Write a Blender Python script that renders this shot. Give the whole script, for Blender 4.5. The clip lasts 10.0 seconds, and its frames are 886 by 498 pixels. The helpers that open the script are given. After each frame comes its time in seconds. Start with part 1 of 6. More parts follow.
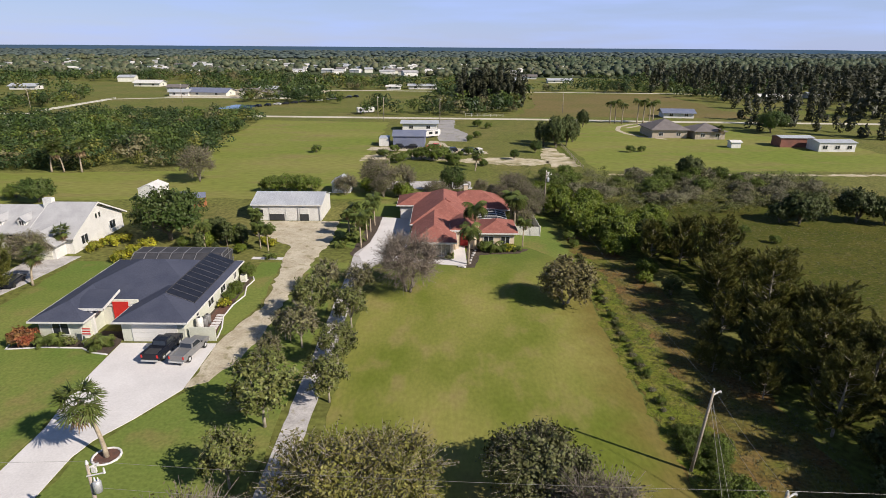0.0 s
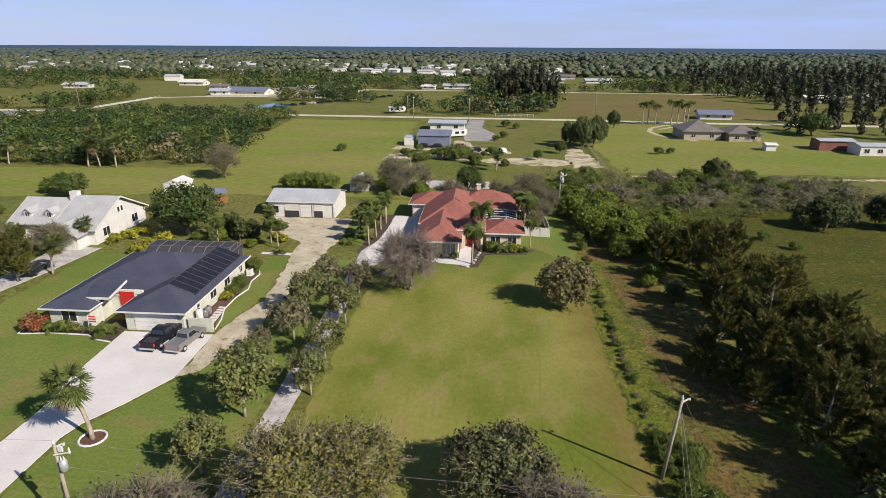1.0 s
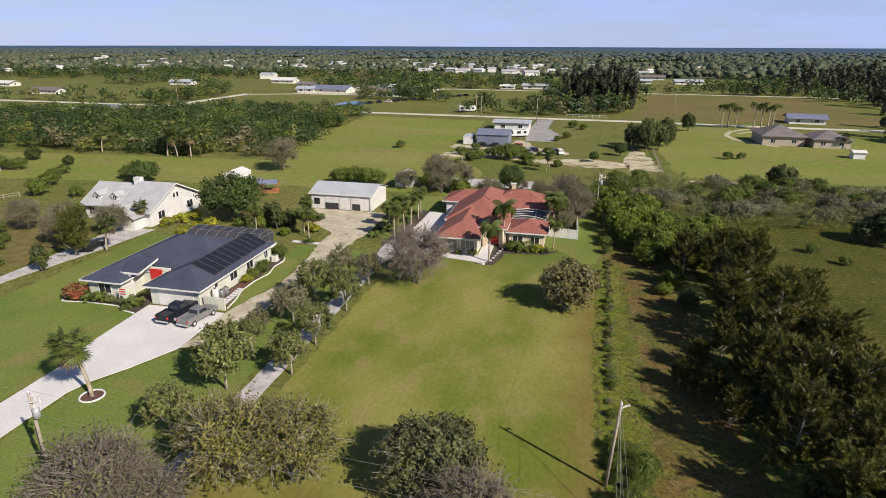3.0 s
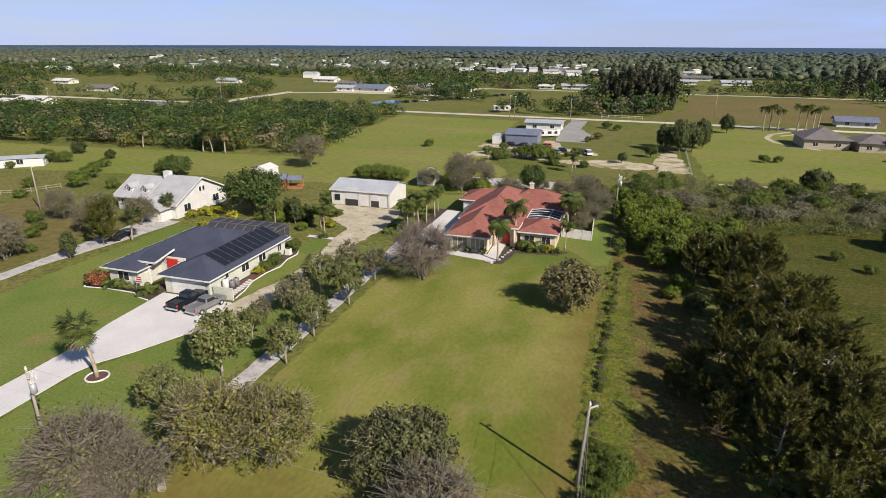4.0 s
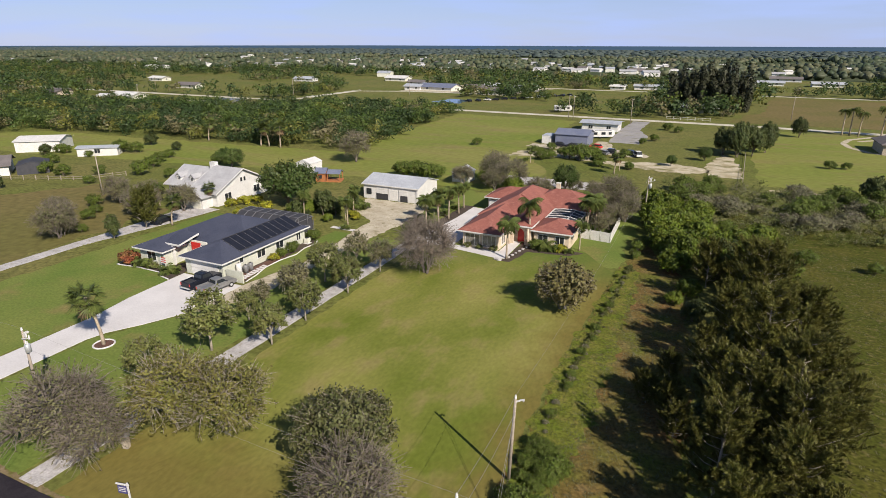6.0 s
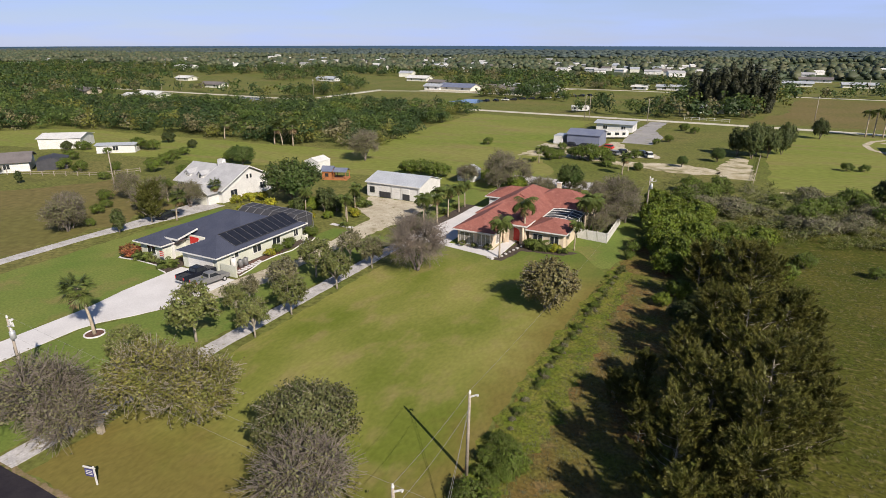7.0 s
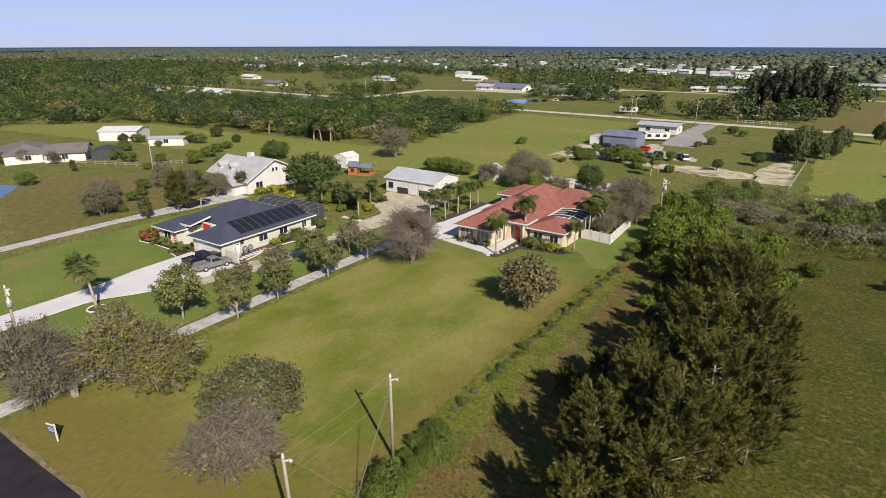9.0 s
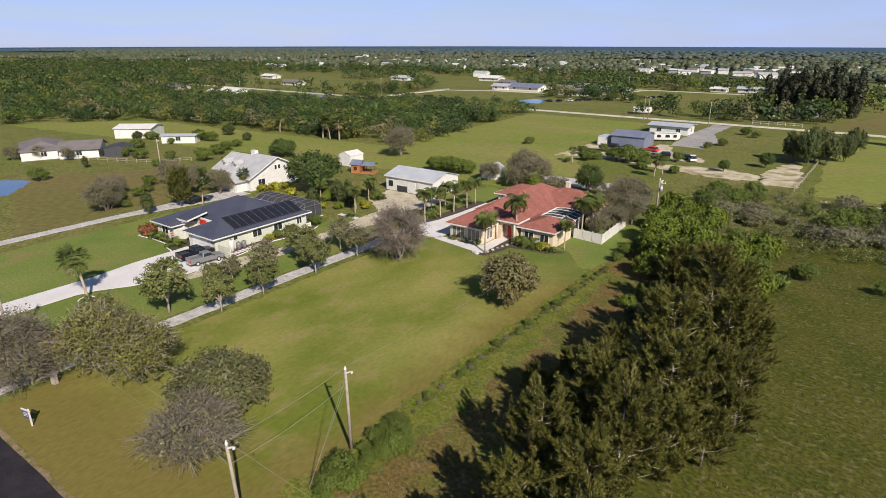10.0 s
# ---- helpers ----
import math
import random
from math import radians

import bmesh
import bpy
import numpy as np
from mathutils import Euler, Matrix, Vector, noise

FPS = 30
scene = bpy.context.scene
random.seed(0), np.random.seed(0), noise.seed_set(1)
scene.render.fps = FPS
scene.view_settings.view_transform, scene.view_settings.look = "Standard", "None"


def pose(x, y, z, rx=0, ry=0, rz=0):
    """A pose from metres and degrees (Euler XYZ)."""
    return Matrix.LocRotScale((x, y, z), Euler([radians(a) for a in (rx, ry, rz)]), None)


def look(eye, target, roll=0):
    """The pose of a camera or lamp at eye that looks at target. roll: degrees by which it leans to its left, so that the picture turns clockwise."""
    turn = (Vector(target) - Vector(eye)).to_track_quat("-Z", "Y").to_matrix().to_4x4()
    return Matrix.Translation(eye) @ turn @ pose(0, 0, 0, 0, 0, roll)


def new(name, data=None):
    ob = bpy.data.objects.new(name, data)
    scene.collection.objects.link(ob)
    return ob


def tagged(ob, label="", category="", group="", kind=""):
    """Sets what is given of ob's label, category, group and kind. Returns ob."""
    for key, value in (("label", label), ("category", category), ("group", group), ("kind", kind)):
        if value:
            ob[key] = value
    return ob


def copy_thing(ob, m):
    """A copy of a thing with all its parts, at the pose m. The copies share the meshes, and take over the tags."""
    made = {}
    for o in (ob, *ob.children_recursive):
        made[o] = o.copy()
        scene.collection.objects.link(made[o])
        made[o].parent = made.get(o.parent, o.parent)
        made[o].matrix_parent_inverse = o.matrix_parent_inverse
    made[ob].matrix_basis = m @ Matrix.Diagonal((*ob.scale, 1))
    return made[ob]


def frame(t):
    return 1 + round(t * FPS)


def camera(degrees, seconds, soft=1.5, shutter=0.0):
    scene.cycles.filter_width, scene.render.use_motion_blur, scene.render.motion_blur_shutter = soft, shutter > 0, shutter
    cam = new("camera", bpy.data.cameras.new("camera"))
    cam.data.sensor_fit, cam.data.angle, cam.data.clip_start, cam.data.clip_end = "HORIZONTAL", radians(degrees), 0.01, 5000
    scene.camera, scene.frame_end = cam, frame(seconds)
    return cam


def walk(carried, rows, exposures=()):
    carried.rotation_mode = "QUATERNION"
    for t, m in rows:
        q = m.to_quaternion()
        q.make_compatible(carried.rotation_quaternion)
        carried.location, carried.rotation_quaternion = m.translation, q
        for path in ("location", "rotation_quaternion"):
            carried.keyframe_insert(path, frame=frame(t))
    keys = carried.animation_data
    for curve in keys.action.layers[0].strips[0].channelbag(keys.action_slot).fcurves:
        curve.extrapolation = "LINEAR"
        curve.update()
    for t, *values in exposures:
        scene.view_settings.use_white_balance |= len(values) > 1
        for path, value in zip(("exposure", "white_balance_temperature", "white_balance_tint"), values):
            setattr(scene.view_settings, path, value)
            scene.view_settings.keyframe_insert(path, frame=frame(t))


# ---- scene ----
cam = camera(74.6, 10.0, 0.5)
PATH = [
    (0, (-0.345, -1.856, 32.765), (-0.344, 0.03, 32.099), 0.4),
    (0.5, (2.357, -1.896, 32.77), (2.307, -0.011, 32.103), 0.4),
    (1, (5.117, -1.958, 32.761), (4.985, -0.077, 32.094), 0.3),
    (1.5, (7.817, -2.014, 32.734), (7.598, -0.141, 32.066), 0.3),
    (2, (10.529, -1.928, 32.697), (10.246, -0.065, 32.028), 0.3),
    (2.5, (13.194, -1.789, 32.636), (12.842, 0.063, 31.967), 0.2),
    (4, (20.771, -0.908, 32.436), (20.216, 0.893, 31.767), 0.2),
    (4.5, (23.246, -0.421, 32.387), (22.621, 1.357, 31.716), 0.1),
    (5, (25.7, 0.083, 32.298), (25.018, 1.839, 31.628), 0.1),
    (5.5, (28.324, 0.72, 32.23), (27.58, 2.451, 31.56), 0.1),
    (7, (35.426, 3.196, 31.931), (34.558, 4.869, 31.262), 0.0),
    (7.5, (37.825, 4.078, 31.851), (36.914, 5.728, 31.182), 0.0),
    (8, (40.179, 5.055, 31.714), (39.224, 6.681, 31.045), -0.0),
    (8.5, (42.46, 6.007, 31.578), (41.463, 7.607, 30.91), -0.0),
    (9, (44.748, 7.034, 31.469), (43.702, 8.603, 30.802), -0.0),
    (9.5, (46.965, 8.143, 31.395), (45.882, 9.686, 30.727), -0.0),
    (10, (49.143, 9.351, 31.343), (48.039, 10.879, 30.676), 0.0),
]
walk(cam, [(t, look(eye, target, roll)) for t, eye, target, roll in PATH])

# ---- world, sun, exposure ----
scene.view_settings.exposure = 0.40
SUN_DIR = Vector((0.90, -0.58, 0.77)).normalized()
world = bpy.data.worlds.new("sky")
scene.world = world
world.use_nodes = True
wn, wl = world.node_tree.nodes, world.node_tree.links
sky = wn.new("ShaderNodeTexSky")
sky.sky_type, sky.sun_disc = "NISHITA", False
sky.sun_elevation = math.asin(SUN_DIR.z)
sky.sun_rotation = math.atan2(SUN_DIR.x, SUN_DIR.y)
sky.air_density, sky.dust_density, sky.ozone_density = 1.0, 0.1, 3.0
# thin high cloud, streaked along the horizon
coord = wn.new("ShaderNodeTexCoord")
squash = wn.new("ShaderNodeMapping")
squash.inputs["Scale"].default_value = (1.6, 1.6, 14.0)
wl.new(coord.outputs["Generated"], squash.inputs["Vector"])
cloud = wn.new("ShaderNodeTexNoise")
cloud.inputs["Scale"].default_value, cloud.inputs["Detail"].default_value = 2.6, 6.0
wl.new(squash.outputs[0], cloud.inputs["Vector"])
cloud_ramp = wn.new("ShaderNodeMapRange")
cloud_ramp.inputs[1].default_value, cloud_ramp.inputs[2].default_value = 0.42, 0.8
cloud_ramp.inputs[3].default_value, cloud_ramp.inputs[4].default_value = 0.62, 1.0
wl.new(cloud.outputs["Fac"], cloud_ramp.inputs[0])
cloud_mix = wn.new("ShaderNodeMix")
cloud_mix.data_type = "RGBA"
cloud_mix.inputs[7].default_value = (6.9, 8.9, 15.6, 1)
height = wn.new("ShaderNodeSeparateXYZ")
wl.new(coord.outputs["Generated"], height.inputs[0])
haze = wn.new("ShaderNodeMapRange")
for i, v in enumerate((0.05, 0.4, 1.0, 0.06)):
    haze.inputs[i + 1].default_value = v
wl.new(height.outputs[2], haze.inputs[0])
thin = wn.new("ShaderNodeMath")
thin.operation = "MULTIPLY"
wl.new(cloud_ramp.outputs[0], thin.inputs[0]), wl.new(haze.outputs[0], thin.inputs[1])
wl.new(thin.outputs[0], cloud_mix.inputs[0])
wl.new(sky.outputs[0], cloud_mix.inputs[6])
wl.new(cloud_mix.outputs[2], wn["Background"].inputs["Color"])
wn["Background"].inputs["Strength"].default_value = 0.051
sun = new("sun", bpy.data.lights.new("sun", "SUN"))
sun.data.energy, sun.data.angle, sun.data.color = 5.0, radians(0.6), (1.0, 0.90, 0.77)
sun.matrix_world = look(SUN_DIR * 100, (0, 0, 0))


# ---- materials ----
def material(name, base, second=None, rough=0.8, metal=0.0, scale=2.0, fine=None, island=0.0, each=0.0, bump=0.0,
             spots=None, contrast=(0.35, 0.65), space="Object", through_light=0.0, spec=0.5, streak=None, grit=0.2):
    """A surface: base and second colour mixed by noise at two sizes, value varied per island or object, fine relief."""
    m = bpy.data.materials.new(name)
    m.use_nodes = True
    n, l = m.node_tree.nodes, m.node_tree.links
    bsdf = n["Principled BSDF"]
    bsdf.inputs["Roughness"].default_value, bsdf.inputs["Metallic"].default_value = rough, metal
    bsdf.inputs["Specular IOR Level"].default_value = spec
    if space == "World":
        where = n.new("ShaderNodeNewGeometry").outputs["Position"]
    else:
        where = n.new("ShaderNodeTexCoord").outputs["Object"]
    if streak:
        mp = n.new("ShaderNodeMapping")
        mp.inputs["Scale"].default_value = streak
        l.new(where, mp.inputs["Vector"])
        where = mp.outputs[0]

    def tex(size, detail):
        t = n.new("ShaderNodeTexNoise")
        t.inputs["Scale"].default_value, t.inputs["Detail"].default_value = size, detail
        l.new(where, t.inputs["Vector"])
        return t.outputs["Fac"]

    def ramp(socket, a, b, lo=0.0, hi=1.0):
        r = n.new("ShaderNodeMapRange")
        for i, v in enumerate((a, b, lo, hi)):
            r.inputs[i + 1].default_value = v
        l.new(socket, r.inputs[0])
        return r.outputs[0]

    def mix(fac, a, b, mode="MIX"):
        x = n.new("ShaderNodeMix")
        x.data_type, x.blend_type = "RGBA", mode
        for i, v in ((0, fac), (6, a), (7, b)):
            if isinstance(v, bpy.types.NodeSocket):
                l.new(v, x.inputs[i])
            elif i == 0:
                x.inputs[0].default_value = v
            else:
                x.inputs[i].default_value = (*v, 1)
        return x.outputs[2]

    second = second or tuple(c * 0.8 for c in base)
    colour = mix(ramp(tex(scale, 4.0), *contrast), base, second)
    if spots:
        size, tone, a, b = spots
        colour = mix(ramp(tex(size, 5.0), a, b), colour, tone)
    grain = tex(fine or scale * 12, 3.0)
    value = ramp(grain, 0.28, 0.72, 1 - grit * 1.1, 1 + grit)
    def times(x, y):
        k = n.new("ShaderNodeMath")
        k.operation = "MULTIPLY"
        l.new(x, k.inputs[0]), l.new(y, k.inputs[1])
        return k.outputs[0]
    if island:
        value = times(value, ramp(n.new("ShaderNodeNewGeometry").outputs["Random Per Island"], 0, 1, 1 - island, 1 + island))
    if each:
        value = times(value, ramp(n.new("ShaderNodeObjectInfo").outputs["Random"], 0, 1, 1 - each, 1 + each))
    hsv = n.new("ShaderNodeHueSaturation")
    l.new(colour, hsv.inputs["Color"]), l.new(value, hsv.inputs["Value"])
    if island:
        l.new(ramp(n.new("ShaderNodeNewGeometry").outputs["Random Per Island"], 0, 1, 0.485, 0.515), hsv.inputs["Hue"])
    l.new(hsv.outputs[0], bsdf.inputs["Base Color"])
    if bump:
        b = n.new("ShaderNodeBump")
        b.inputs["Strength"].default_value, b.inputs["Distance"].default_value = min(1.0, bump), 0.05
        l.new(grain, b.inputs["Height"]), l.new(b.outputs[0], bsdf.inputs["Normal"])
    if through_light:
        tr = n.new("ShaderNodeBsdfTranslucent")
        l.new(hsv.outputs[0], tr.inputs["Color"])
        ms = n.new("ShaderNodeMixShader")
        ms.inputs[0].default_value = through_light
        l.new(bsdf.outputs[0], ms.inputs[1]), l.new(tr.outputs[0], ms.inputs[2])
        l.new(ms.outputs[0], n["Material Output"].inputs["Surface"])
    return m


def leafy(name, base, second, island=0.35, rough=0.55, lit=0.15, size=0.5, spots=None):
    base, second = [(r * 1.04, g, b * 1.05) for r, g, b in (base, second)]
    return material(name, base, second, rough, scale=size, fine=4, island=island, through_light=lit, spec=0.3, contrast=(0.35, 0.65), each=0.15, spots=spots)


M = {
    "ground": material("rough_grass", (0.116, 0.136, 0.032), (0.156, 0.146, 0.050), 0.95, scale=0.035, fine=1.4, bump=0.6, space="World",
                       spots=(0.25, (0.090, 0.095, 0.028), 0.5, 0.75), spec=0.1, grit=0.38),
    "lawn": material("mown_lawn", (0.124, 0.150, 0.024), (0.232, 0.222, 0.064), 0.9, scale=0.075, fine=2.6, bump=0.25, space="World",
                     spots=(0.3, (0.225, 0.190, 0.075), 0.52, 0.74), spec=0.1, grit=0.12, contrast=(0.38, 0.60), streak=(1.0, 0.55, 1.0)),
    "green_lawn": material("watered_lawn", (0.112, 0.162, 0.034), (0.166, 0.190, 0.050), 0.9, scale=0.1, fine=3.0, bump=0.3, space="World",
                           spots=(0.16, (0.200, 0.168, 0.066), 0.54, 0.72), spec=0.1, grit=0.18),
    "field": material("pasture", (0.150, 0.186, 0.036), (0.205, 0.204, 0.060), 0.95, scale=0.03, fine=0.9, bump=0.25, space="World",
                      spots=(0.1, (0.200, 0.172, 0.068), 0.5, 0.75), spec=0.1, streak=(0.5, 1.4, 1.0), grit=0.18),
    "hay": material("mown_hay_field", (0.050, 0.062, 0.009), (0.078, 0.077, 0.015), 0.95, scale=0.12, fine=2.6, bump=0.3, space="World",
                    spots=(1.1, (0.125, 0.108, 0.040), 0.54, 0.70), spec=0.1, streak=(1.0, 1.2, 1.0), grit=0.45),
    "weeds": material("lush_weeds", (0.098, 0.128, 0.016), (0.150, 0.150, 0.030), 0.95, scale=0.5, fine=3.5, bump=0.8, space="World",
                      spots=(0.7, (0.190, 0.150, 0.062), 0.54, 0.72), spec=0.1, grit=0.42),
    "brown": material("dry_brown_field", (0.165, 0.128, 0.056), (0.130, 0.120, 0.040), 0.95, scale=0.03, fine=0.7, bump=0.4, space="World", spec=0.1),
    "dry": material("dry_weedy_soil", (0.150, 0.088, 0.036), (0.105, 0.112, 0.024), 0.95, scale=0.22, fine=3.0, bump=0.6, space="World", grit=0.42,
                    spots=(0.5, (0.195, 0.145, 0.070), 0.55, 0.75), spec=0.1),
    "sand": material("pale_sand", (0.52, 0.46, 0.36), (0.36, 0.31, 0.20), 0.95, scale=0.3, fine=4, bump=0.4, space="World",
                     spots=(0.25, (0.16, 0.15, 0.06), 0.52, 0.68), spec=0.1),
    "dirt": material("sandy_track", (0.50, 0.45, 0.36), (0.38, 0.33, 0.25), 0.95, scale=0.35, fine=5, bump=0.4, space="World",
                     spots=(0.8, (0.20, 0.18, 0.09), 0.55, 0.75), spec=0.1),
    "verge": material("brown_sandy_verge", (0.24, 0.18, 0.12), (0.16, 0.13, 0.06), 0.95, scale=0.8, fine=6, bump=0.4, space="World", spots=(1.5, (0.12, 0.11, 0.035), 0.5, 0.7), spec=0.1),
    "gravel": material("grey_gravel", (0.27, 0.26, 0.27), (0.33, 0.32, 0.31), 0.95, scale=0.15, fine=4, bump=0.3, space="World", spec=0.1, spots=(0.3, (0.22, 0.21, 0.18), 0.55, 0.7)),
    "concrete": material("pale_concrete", (0.62, 0.60, 0.61), (0.55, 0.53, 0.54), 0.85, scale=0.25, fine=6, bump=0.1, space="World", spec=0.3, grit=0.07),
    "alley": material("weathered_drive", (0.49, 0.47, 0.48), (0.36, 0.345, 0.35), 0.9, scale=0.8, fine=7, bump=0.25, space="World",
                      spots=(1.7, (0.27, 0.25, 0.18), 0.56, 0.72), spec=0.2),
    "asphalt": material("asphalt", (0.024, 0.021, 0.028), (0.034, 0.030, 0.036), 0.9, scale=0.6, fine=12, bump=0.2, space="World", spec=0.08),
    "far_road": material("shell_road", (0.55, 0.52, 0.44), (0.45, 0.42, 0.34), 0.9, scale=0.1, fine=1, space="World"),
    "mulch": material("dark_mulch", (0.045, 0.032, 0.026), (0.075, 0.055, 0.04), 0.95, scale=2, fine=18, bump=0.7),
    "brick_mulch": material("brick_red_mulch", (0.13, 0.06, 0.042), (0.09, 0.048, 0.038), 0.95, scale=2, fine=18, bump=0.7),
    "white": material("white_paint", (0.66, 0.65, 0.64), (0.58, 0.57, 0.56), 0.5, scale=0.7, fine=9),
    "stucco": material("pale_stucco", (0.66, 0.65, 0.58), (0.58, 0.57, 0.50), 0.85, scale=0.8, fine=14, bump=0.15),
    "green_stucco": material("pale_sage_stucco", (0.54, 0.55, 0.48), (0.48, 0.49, 0.42), 0.85, scale=0.8, fine=14, bump=0.15),
    "cream": material("cream_stucco", (0.62, 0.52, 0.40), (0.55, 0.45, 0.34), 0.85, scale=0.8, fine=14, bump=0.15),
    "stone": material("stacked_stone", (0.42, 0.36, 0.29), (0.30, 0.26, 0.21), 0.9, scale=3, fine=9, bump=0.5),
    "slate": material("slate_grey_shingle", (0.048, 0.055, 0.088), (0.060, 0.067, 0.102), 0.85, scale=0.5, fine=7, bump=0.3, spec=0.25),
    "tile_red": material("terracotta_shingle", (0.275, 0.105, 0.085), (0.225, 0.085, 0.070), 0.85, scale=0.45, fine=7, bump=0.3, spec=0.25,
                         spots=(1.6, (0.33, 0.145, 0.12), 0.5, 0.8)),
    "pale_roof": material("pale_grey_shingle", (0.40, 0.40, 0.42), (0.33, 0.33, 0.35), 0.8, scale=0.5, fine=7, bump=0.25),
    "metal_roof": material("galvanised_sheet", (0.56, 0.58, 0.62), (0.48, 0.50, 0.55), 0.45, 0.3, scale=0.4, fine=5),
    "dull_roof": material("brown_grey_shingle", (0.17, 0.15, 0.15), (0.13, 0.115, 0.115), 0.85, scale=0.4, fine=5),
    "blue_roof": material("blue_grey_metal", (0.17, 0.19, 0.28), (0.21, 0.23, 0.31), 0.5, 0.2, scale=0.4, fine=5),
    "rust": material("red_brown_siding", (0.20, 0.075, 0.055), (0.15, 0.06, 0.045), 0.7, scale=0.6, fine=6),
    "glass": material("dark_window_glass", (0.02, 0.024, 0.03), (0.03, 0.034, 0.04), 0.08, scale=0.8, spec=0.6),
    "curtain": material("pale_blind_behind_glass", (0.26, 0.24, 0.21), (0.16, 0.15, 0.14), 0.2, scale=1.2, contrast=(0.42, 0.58), spec=0.6),
    "solar": material("black_solar_mat", (0.012, 0.013, 0.02), (0.02, 0.021, 0.03), 0.3, scale=1.5, fine=20),
    "screen": material("dark_insect_screen", (0.035, 0.036, 0.045), (0.05, 0.05, 0.06), 0.7, scale=1, fine=20),
    "bronze": material("grey_alloy_beam", (0.22, 0.22, 0.24), (0.18, 0.18, 0.2), 0.4, 0.4),
    "red": material("red_paint", (0.55, 0.025, 0.02), (0.48, 0.02, 0.018), 0.45),
    "bark": material("grey_bark", (0.19, 0.155, 0.12), (0.12, 0.098, 0.075), 0.95, scale=3, fine=14, bump=0.6),
    "pale_bark": material("pale_grey_bark", (0.36, 0.32, 0.27), (0.24, 0.21, 0.17), 0.95, scale=3, fine=14, bump=0.5),
    "twig": material("pinkish_grey_twigs", (0.225, 0.190, 0.164), (0.160, 0.135, 0.115), 0.95, scale=3, fine=12),
    "palm_bark": material("palm_trunk", (0.42, 0.35, 0.27), (0.28, 0.225, 0.17), 0.95, scale=2, fine=10, bump=0.5),
    "pole": material("weathered_pole", (0.36, 0.31, 0.26), (0.26, 0.22, 0.18), 0.9, scale=1, fine=12, bump=0.3),
    "steel": material("galvanised_steel", (0.62, 0.63, 0.64), (0.52, 0.53, 0.54), 0.4, 0.5),
    "wire": material("aluminium_cable", (0.30, 0.29, 0.28), (0.24, 0.23, 0.22), 0.5, 0.3),
    "oak_leaf": leafy("olive_leaves", (0.086, 0.110, 0.026), (0.140, 0.150, 0.044), lit=0.1),
    "grey_leaf": leafy("grey_green_leaves", (0.105, 0.112, 0.044), (0.152, 0.145, 0.068)),
    "dark_leaf": leafy("dark_green_leaves", (0.050, 0.072, 0.020), (0.085, 0.104, 0.030), 0.2),
    "cas_leaf": leafy("casuarina_needles", (0.074, 0.082, 0.014), (0.128, 0.124, 0.027), 0.3, lit=0.08),
    "multi_leaf": leafy("olive_yellow_leaves", (0.102, 0.110, 0.020), (0.160, 0.148, 0.038), lit=0.08),
    "bush_olive": leafy("dark_olive_leaves", (0.066, 0.078, 0.024), (0.108, 0.112, 0.042), lit=0.06),
    "round_leaf": leafy("brownish_olive_leaves", (0.120, 0.114, 0.036), (0.165, 0.145, 0.058), lit=0.1),
    "bright_leaf": leafy("bright_green_leaves", (0.135, 0.175, 0.014), (0.082, 0.120, 0.016), 0.25),
    "yellow_leaf": leafy("yellow_green_leaves", (0.30, 0.28, 0.02), (0.16, 0.19, 0.02)),
    "pink_leaf": leafy("faded_pink_brown_leaves", (0.190, 0.152, 0.118), (0.150, 0.130, 0.090)),
    "palm_leaf": leafy("palm_fronds", (0.120, 0.150, 0.034), (0.075, 0.105, 0.026), 0.3),
    "dead_frond": leafy("dry_fronds", (0.26, 0.18, 0.09), (0.18, 0.13, 0.07), 0.3),
    "red_leaf": leafy("rusty_red_leaves", (0.22, 0.06, 0.03), (0.12, 0.09, 0.03), 0.4),
    "wood_leaf": leafy("woodland_leaves", (0.048, 0.086, 0.016), (0.084, 0.116, 0.026), 0.12, size=0.14),
    # the two far leaf colours have distance haze mixed into their greens
    "far_leaf": leafy("woodland_leaves_painted_haze", (0.082, 0.100, 0.050), (0.118, 0.126, 0.068), 0.12, size=0.05, spots=(0.03, (0.150, 0.138, 0.095), 0.58, 0.7)),
    "far_leaf_deep": leafy("deep_green_leaves_painted_haze", (0.050, 0.072, 0.040), (0.076, 0.094, 0.050), 0.12, size=0.05),
    # blue stands in for aerial haze over the far land, painted as base colour
    "distance": material("distance_painted_haze", (0.045, 0.085, 0.150), (0.065, 0.105, 0.150), 0.95, scale=0.004, fine=0.02, space="World", spec=0.0, streak=(0.3, 2.0, 1.0)),
    # floor under the far crowns, its muted green painted to look hazed
    "far_floor": material("wood_floor_painted_haze", (0.060, 0.080, 0.048), (0.095, 0.105, 0.060), 0.95, scale=0.006, fine=0.05, space="World", spec=0.0, streak=(1.0, 0.5, 1.0)),
    # leaves of the farthest woods, air haze put into their blue-grey colour
    "painted_haze_leaf": leafy("woods_painted_haze", (0.066, 0.094, 0.085), (0.082, 0.108, 0.090), 0.1),
    "wood_leaf_dark": leafy("deep_green_woodland_leaves", (0.026, 0.050, 0.013), (0.044, 0.070, 0.019), 0.12, size=0.14),
    "wood_leaf_olive": leafy("olive_woodland_leaves", (0.110, 0.122, 0.022), (0.138, 0.142, 0.032), 0.14, size=0.14),
    "wood_leaf_brown": leafy("grey_brown_woodland_twigs", (0.138, 0.126, 0.062), (0.110, 0.110, 0.046), 0.14, size=0.14),
    "pine_leaf": leafy("near_black_pine_needles", (0.024, 0.030, 0.014), (0.044, 0.048, 0.022), 0.3, size=0.1, lit=0.03),
